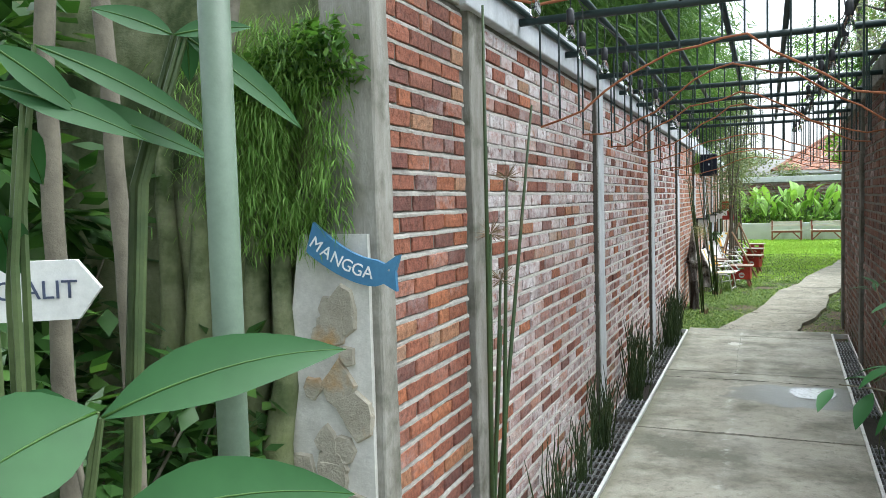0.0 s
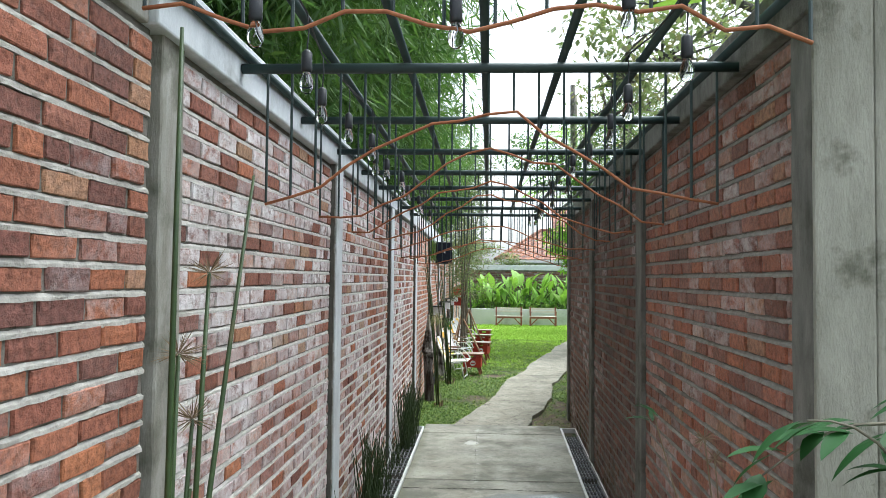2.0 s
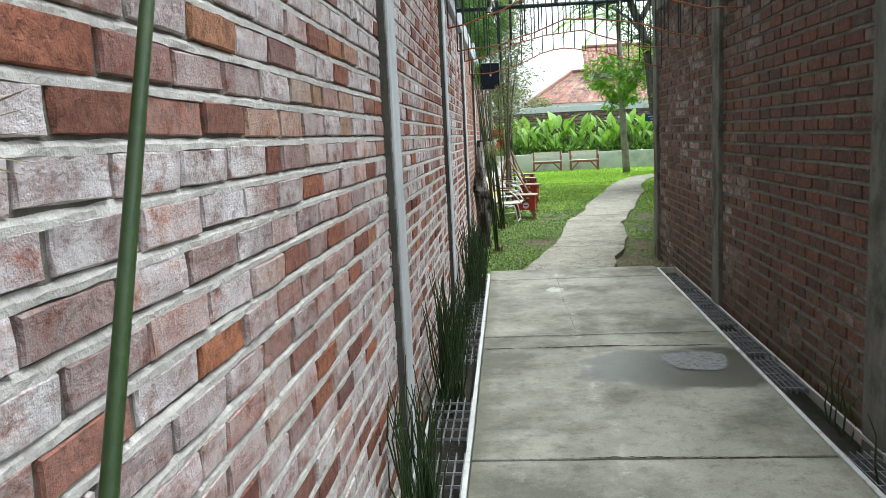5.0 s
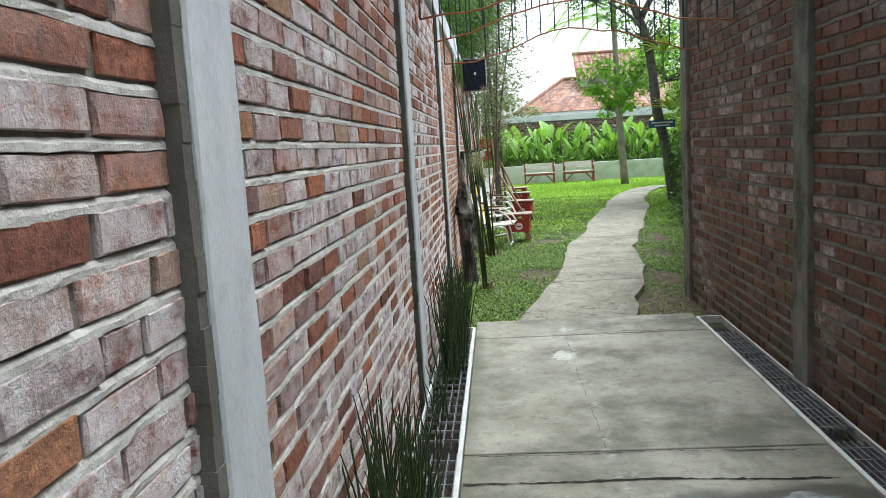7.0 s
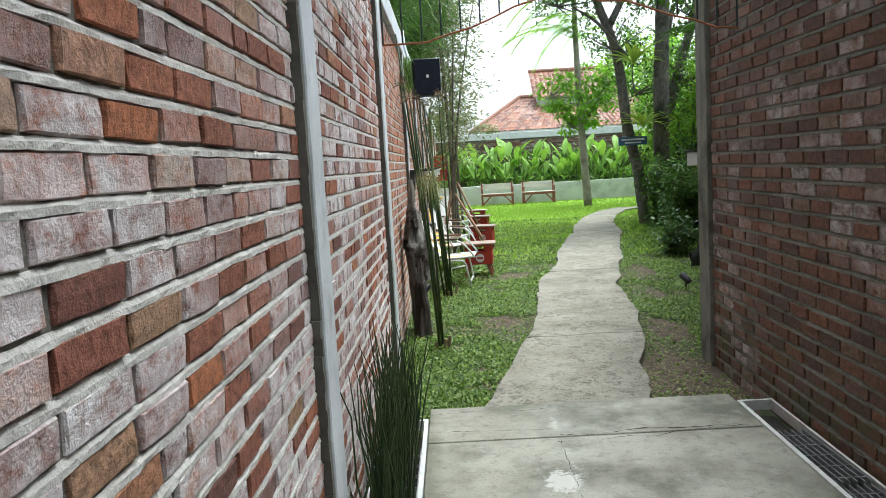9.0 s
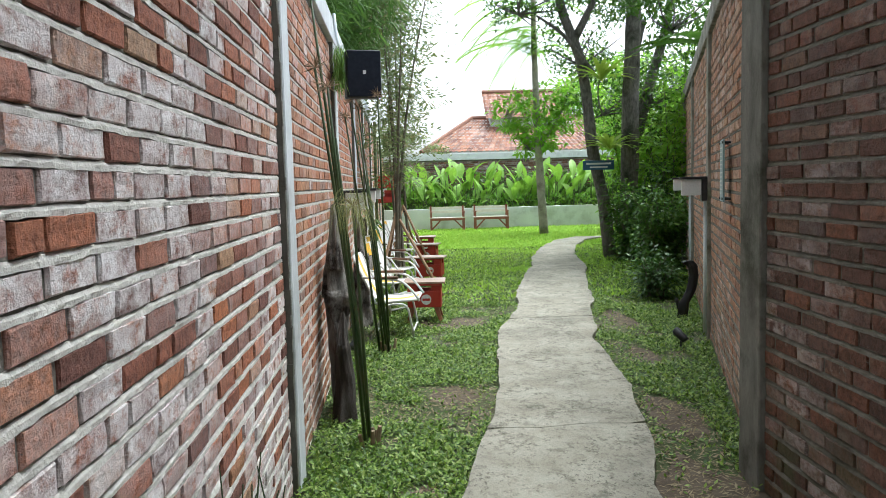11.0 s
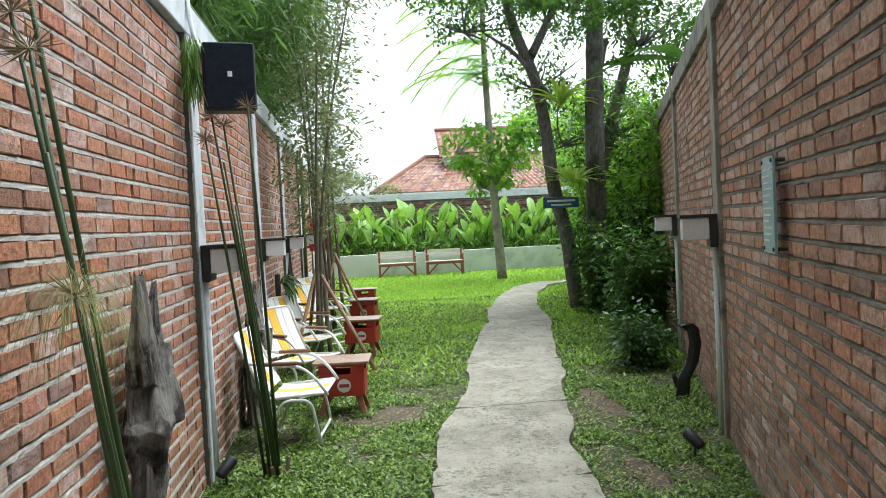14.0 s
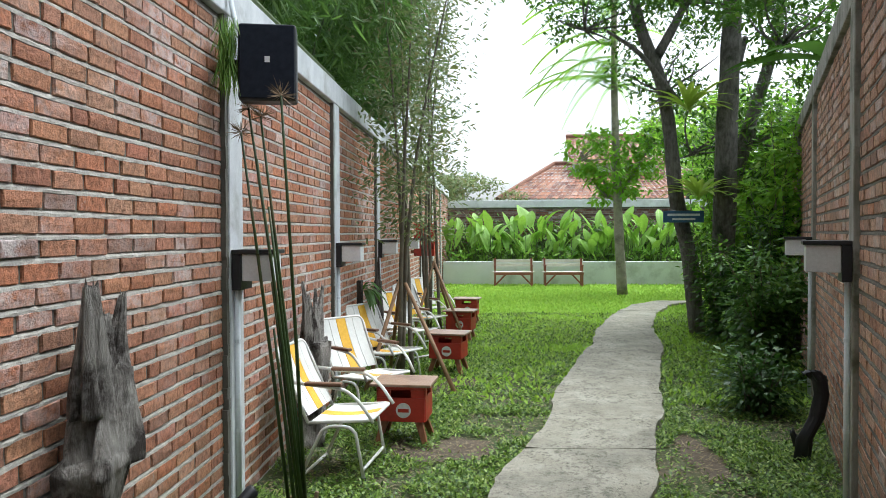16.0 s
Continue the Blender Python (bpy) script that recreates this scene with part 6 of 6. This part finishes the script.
for i, ch in enumerate("MANGGA"):
    s = .12 + i * .155
    x = -.145 + .245 * s
    z = .12 * (1 - s) ** 1.7 - .012
    slope = -math.degrees(math.atan(.12 * 1.7 * (1 - s) ** .7 / .245))
    text_mesh("letter", ch, .058, M_letter, fish, pose(x, -.0105, z, 90, 0, 0) @ pose(0, 0, 0, 0, 0, slope), extrude=.001)
part("screw", Geo().tube([(.15, -.010, 0), (.15, .03, 0)], .004, 6), M_galv, fish)

# white arrow sign on a brown stem
arrow = thing("white_arrow_sign", (-0.015, 0.655, 1.655), "white pointed wooden sign with dark letters on a stem", "sign", rz=30)
g = Geo()
ring = [(-.34, .055), (.02, .055), (.062, 0.0), (.02, -.058), (-.34, -.062)]
g.add([(x, -.007, z) for x, z in ring] + [(x, .007, z) for x, z in ring], [tuple(range(5)), tuple(reversed(range(5, 10)))] + [(k + 5, (k + 1) % 5 + 5, (k + 1) % 5, k) for k in range(5)])
part("board", g, M_whitepaint, arrow)
text_mesh("lettering", "G ALIT", .050, M_darkletter, arrow, pose(-.055, -.009, -.002, 90, 0, 0), extrude=.001)
part("stake", Geo().tube([(-.09, .014, .05), (-.085, .02, -1.7)], .014, 8), M_culm, arrow, "green wooden stake", True)
sap = tagged(new("sapling"), "brown knotty stem of a sapling beside the sign", "sapling")
sap.location = (0.02, 0.73, -0.1)
stemg = Geo()
limb(stemg, (0.03, 0, 0), (-.11, .08, 2.9), .024, .017, 19, .015, 16)
part("trunk", stemg, M_twig, sap, "", True)
tw = Geo()
limb(tw, (0.0, 0, 1.0), (-.10, -.03, 1.45), .012, .006, 29, .05, 5)
part("side_shoot", tw, M_twig, sap, "", True)


stem_b = tagged(new("sapling"), "dark brown sapling stem behind the white sign", "sapling")
stem_b.location = (-0.30, 0.90, -0.1)
stemg = Geo()
limb(stemg, (0.0, 0, 0), (-.06, .05, 3.0), .030, .022, 39, .012, 16)
part("trunk", stemg, M_twig, stem_b, "", True)


def leafy(at, leaves, label, seed, material=None):
    """A few large near leaves on thin stalks; each: offset, direction, length, width, bend."""
    t = thing("leafy_plant", at, label, "plant")
    for off, way, ln, wd, bend in leaves:
        g = Geo().leaf(off, way, ln, wd, bend, 9, .22, (.62, -.62, .48), (.05, .55, .9, 1, .9, .72, .42, 0))
        lf = part("leaf", g, material or L_near, t, smooth=True)
        rib = Geo().tube([g.v[i * 3 + 1] for i in range(10)], [.0026 - .0002 * i for i in range(10)], 5)
        part("midrib", rib, L_dark, lf, "pale green midrib", True)
        o = Vector(off)
        part("stalk", Geo().tube([(o.x * .3 - .1, o.y * .3, -at[2] - .1), (o.x * .8 - .05, o.y * .8, o.z - .25), off], [.010, .007, .004], 6), M_culm, t)
    return t


def between(a, b, width, bend):
    a, b = Vector(a), Vector(b)
    d = b - a
    return (tuple(a), tuple(d + Vector((0, 0, d.length * bend * .45))), d.length * 1.06, width, bend)


def placed(at, rows, label, seed):
    o = Vector(at)
    return leafy(at, [between(Vector(a) - o, Vector(b) - o, w, k) for a, b, w, k in rows], label, seed)


placed((0.36, 0.33, 1.45), [((0.382, 0.354, 1.521), (0.572, 0.652, 1.565), .10, .5), ((0.378, 0.35, 1.53), (0.36, 0.12, 1.47), .14, .3), ((0.438, 0.295, 1.40), (0.631, 0.565, 1.365), .11, .5), ((0.36, 0.36, 1.50), (0.20, 0.30, 1.44), .15, .4)], "large glossy green leaves beside the entrance", 20)
placed((0.20, 0.45, 1.95), [((0.185, 0.447, 2.055), (0.342, 0.63, 1.93), .055, .3), ((0.306, 0.632, 2.094), (0.438, 0.763, 1.944), .055, .3), ((0.187, 0.371, 2.042), (0.248, 0.467, 1.95), .06, .3),
                            ((0.313, 0.638, 2.094), (0.306, 0.648, 2.02), .035, .2), ((0.30, 0.62, 2.09), (0.394, 0.699, 2.107), .04, .3), ((0.202, 0.409, 1.973), (0.311, 0.675, 1.886), .06, .3), ((0.178, 0.374, 1.987), (0.302, 0.529, 1.913), .065, .3),
                            ((0.30, 0.62, 2.09), (0.20, 0.55, 2.13), .05, .3), ((0.17, 0.42, 1.93), (0.12, 0.50, 1.85), .06, .3), ((0.16, 0.38, 1.80), (0.10, 0.46, 1.70), .07, .4)], "drooping long green leaves at the entrance", 21)
# dark planting behind the sign, against the damp wall
shrub(-0.75, 1.45, 1.5, .5, 731, L_deepshade, 2400, (.12, .06), "dark leafy planting at the foot of the damp wall")
shrub(-1.4, 1.25, 2.9, .8, 732, L_deepshade, 5600, (.17, .08), "dark tall planting beside the entrance")
shrub(-0.75, 0.75, 1.1, .45, 733, L_deepshade, 1800, (.12, .06), "low dark planting beside the entrance")
roots = thing("mossy_root", (-0.62, 1.86, -0.1), "thick mossy grey root climbing the damp wall", "root")
for k, (x0, x1, h) in enumerate(((0.02, .20, 2.3), (.16, .26, 1.9), (-.12, -.02, 2.6), (-.3, -.25, 2.2))):
    g = Geo()
    limb(g, (x0 - .08, 0, 0), (x1, .04, h), .085, .03, 61 + k, .04, 9)
    part("root", g, M_algae, roots, "", True)
branch = Geo()
limb(branch, (-.55, 1.8, 2.2), (-.22, 1.7, 3.1), .022, .014, 71, .04, 6)
tagged(part("pale_branch", branch, M_paletrunk, None, "", True), "pale bare branch rising behind the wall plants", "branch")

# dry weed stems and a leafy twig on the right side of the passage
dry = thing("dry_weed", (1.93, 3.3, -0.07), "dry brown weed stems with starry seed heads", "weed")
r = random.Random(24)
for k, (dx, dy, z, head) in enumerate(((-.15, -.12, 1.42, 1), (-.26, .18, 1.46, 0), (-.05, .1, 1.3, 1), (.02, .2, 1.1, 0))):
    g = Geo().tube([(r.gauss(0, .02), r.gauss(0, .03), 0), (dx * .3, dy * .3, z * .5), (dx, dy, z)], [.005, .004, .0025], 5)
    st = part("stem", g, M_dryreed, dry)
    if head:
        hg = Geo()
        for _ in range(60):
            d = Vector((r.uniform(-1, 1), r.uniform(-1, 1), r.uniform(-.7, .8))).normalized()
            hg.sliver((dx, dy, z), d, r.uniform(.03, .07), .003)
        part("seed_head", hg, M_dryreed, st)
    else:
        for _ in range(5):
            lg = Geo().leaf((dx + r.uniform(-.03, .03), dy + r.uniform(-.03, .03), z - r.uniform(0, .06)), (r.uniform(-1, .3), r.uniform(-1, 1), r.uniform(-.2, .4)), .10, .028, .4, 4)
            part("leaf", lg, L_near, st)
twig = thing("leafy_twig", (2.05, 2.25, -0.1), "leafy green twig in front of the plastered wall", "plant")
r = random.Random(23)
for k, (knee, tip, n) in enumerate((((-.10, -.05, 1.68), (-.46, -.12, 1.58), 13), ((-.12, -.10, 1.55), (-.40, -.22, 1.72), 8), ((-.16, -.12, 1.30), (-.50, -.22, 1.40), 10), ((-.2, -.14, 1.15), (-.64, -.2, 1.34), 7), ((-.02, .0, 1.60), (-.12, -.2, 1.80), 6))):
    g = Geo()
    root = (r.gauss(.08, .03), r.gauss(0, .03), 0)
    mid = [Vector(root).lerp(Vector(knee), s / 5) + Vector((r.gauss(0, .008), r.gauss(0, .008), 0)) for s in range(6)]
    out = [Vector(knee).lerp(Vector(tip), s / 5) + Vector((0, 0, .05 * math.sin(s / 5 * math.pi))) for s in range(1, 6)]
    g.tube(mid + out, [.007 - .0005 * i for i in range(11)], 6)
    br = part("branch", g, M_twig, twig, "", True)
    for j in range(n):
        p = out[min(4, int(5 * (j + .5) / n))] + Vector((r.gauss(0, .012), r.gauss(0, .012), r.gauss(0, .01)))
        a = r.uniform(2.0, 4.4)
        lg = Geo().leaf(p, (math.cos(a), math.sin(a), r.uniform(-.7, .25)), r.uniform(.10, .155), r.uniform(.034, .052), .7, 6, .2)
        part("leaf", lg, L_near, br, smooth=True)
tl = thing("overhanging_leaf", (2.16, 3.1, 2.80), "single broad green leaf hanging over the passage", "plant")
part("blade", Geo().leaf((.10, .0, .10), (-1, .12, .02), .75, .17, .28, 8), L_broad, tl, smooth=True)
part("stalk", Geo().tube([(.10, 0, .10), (.5, .0, .12), (.8, .2, -.4), (.9, .3, -3.0)], [.006, .01, .014, .02], 6), M_culm, tl, smooth=True)

# ---------------------------------------------------------------- the bricks themselves, last
for job in LATER:
    lay_bricks(*job)
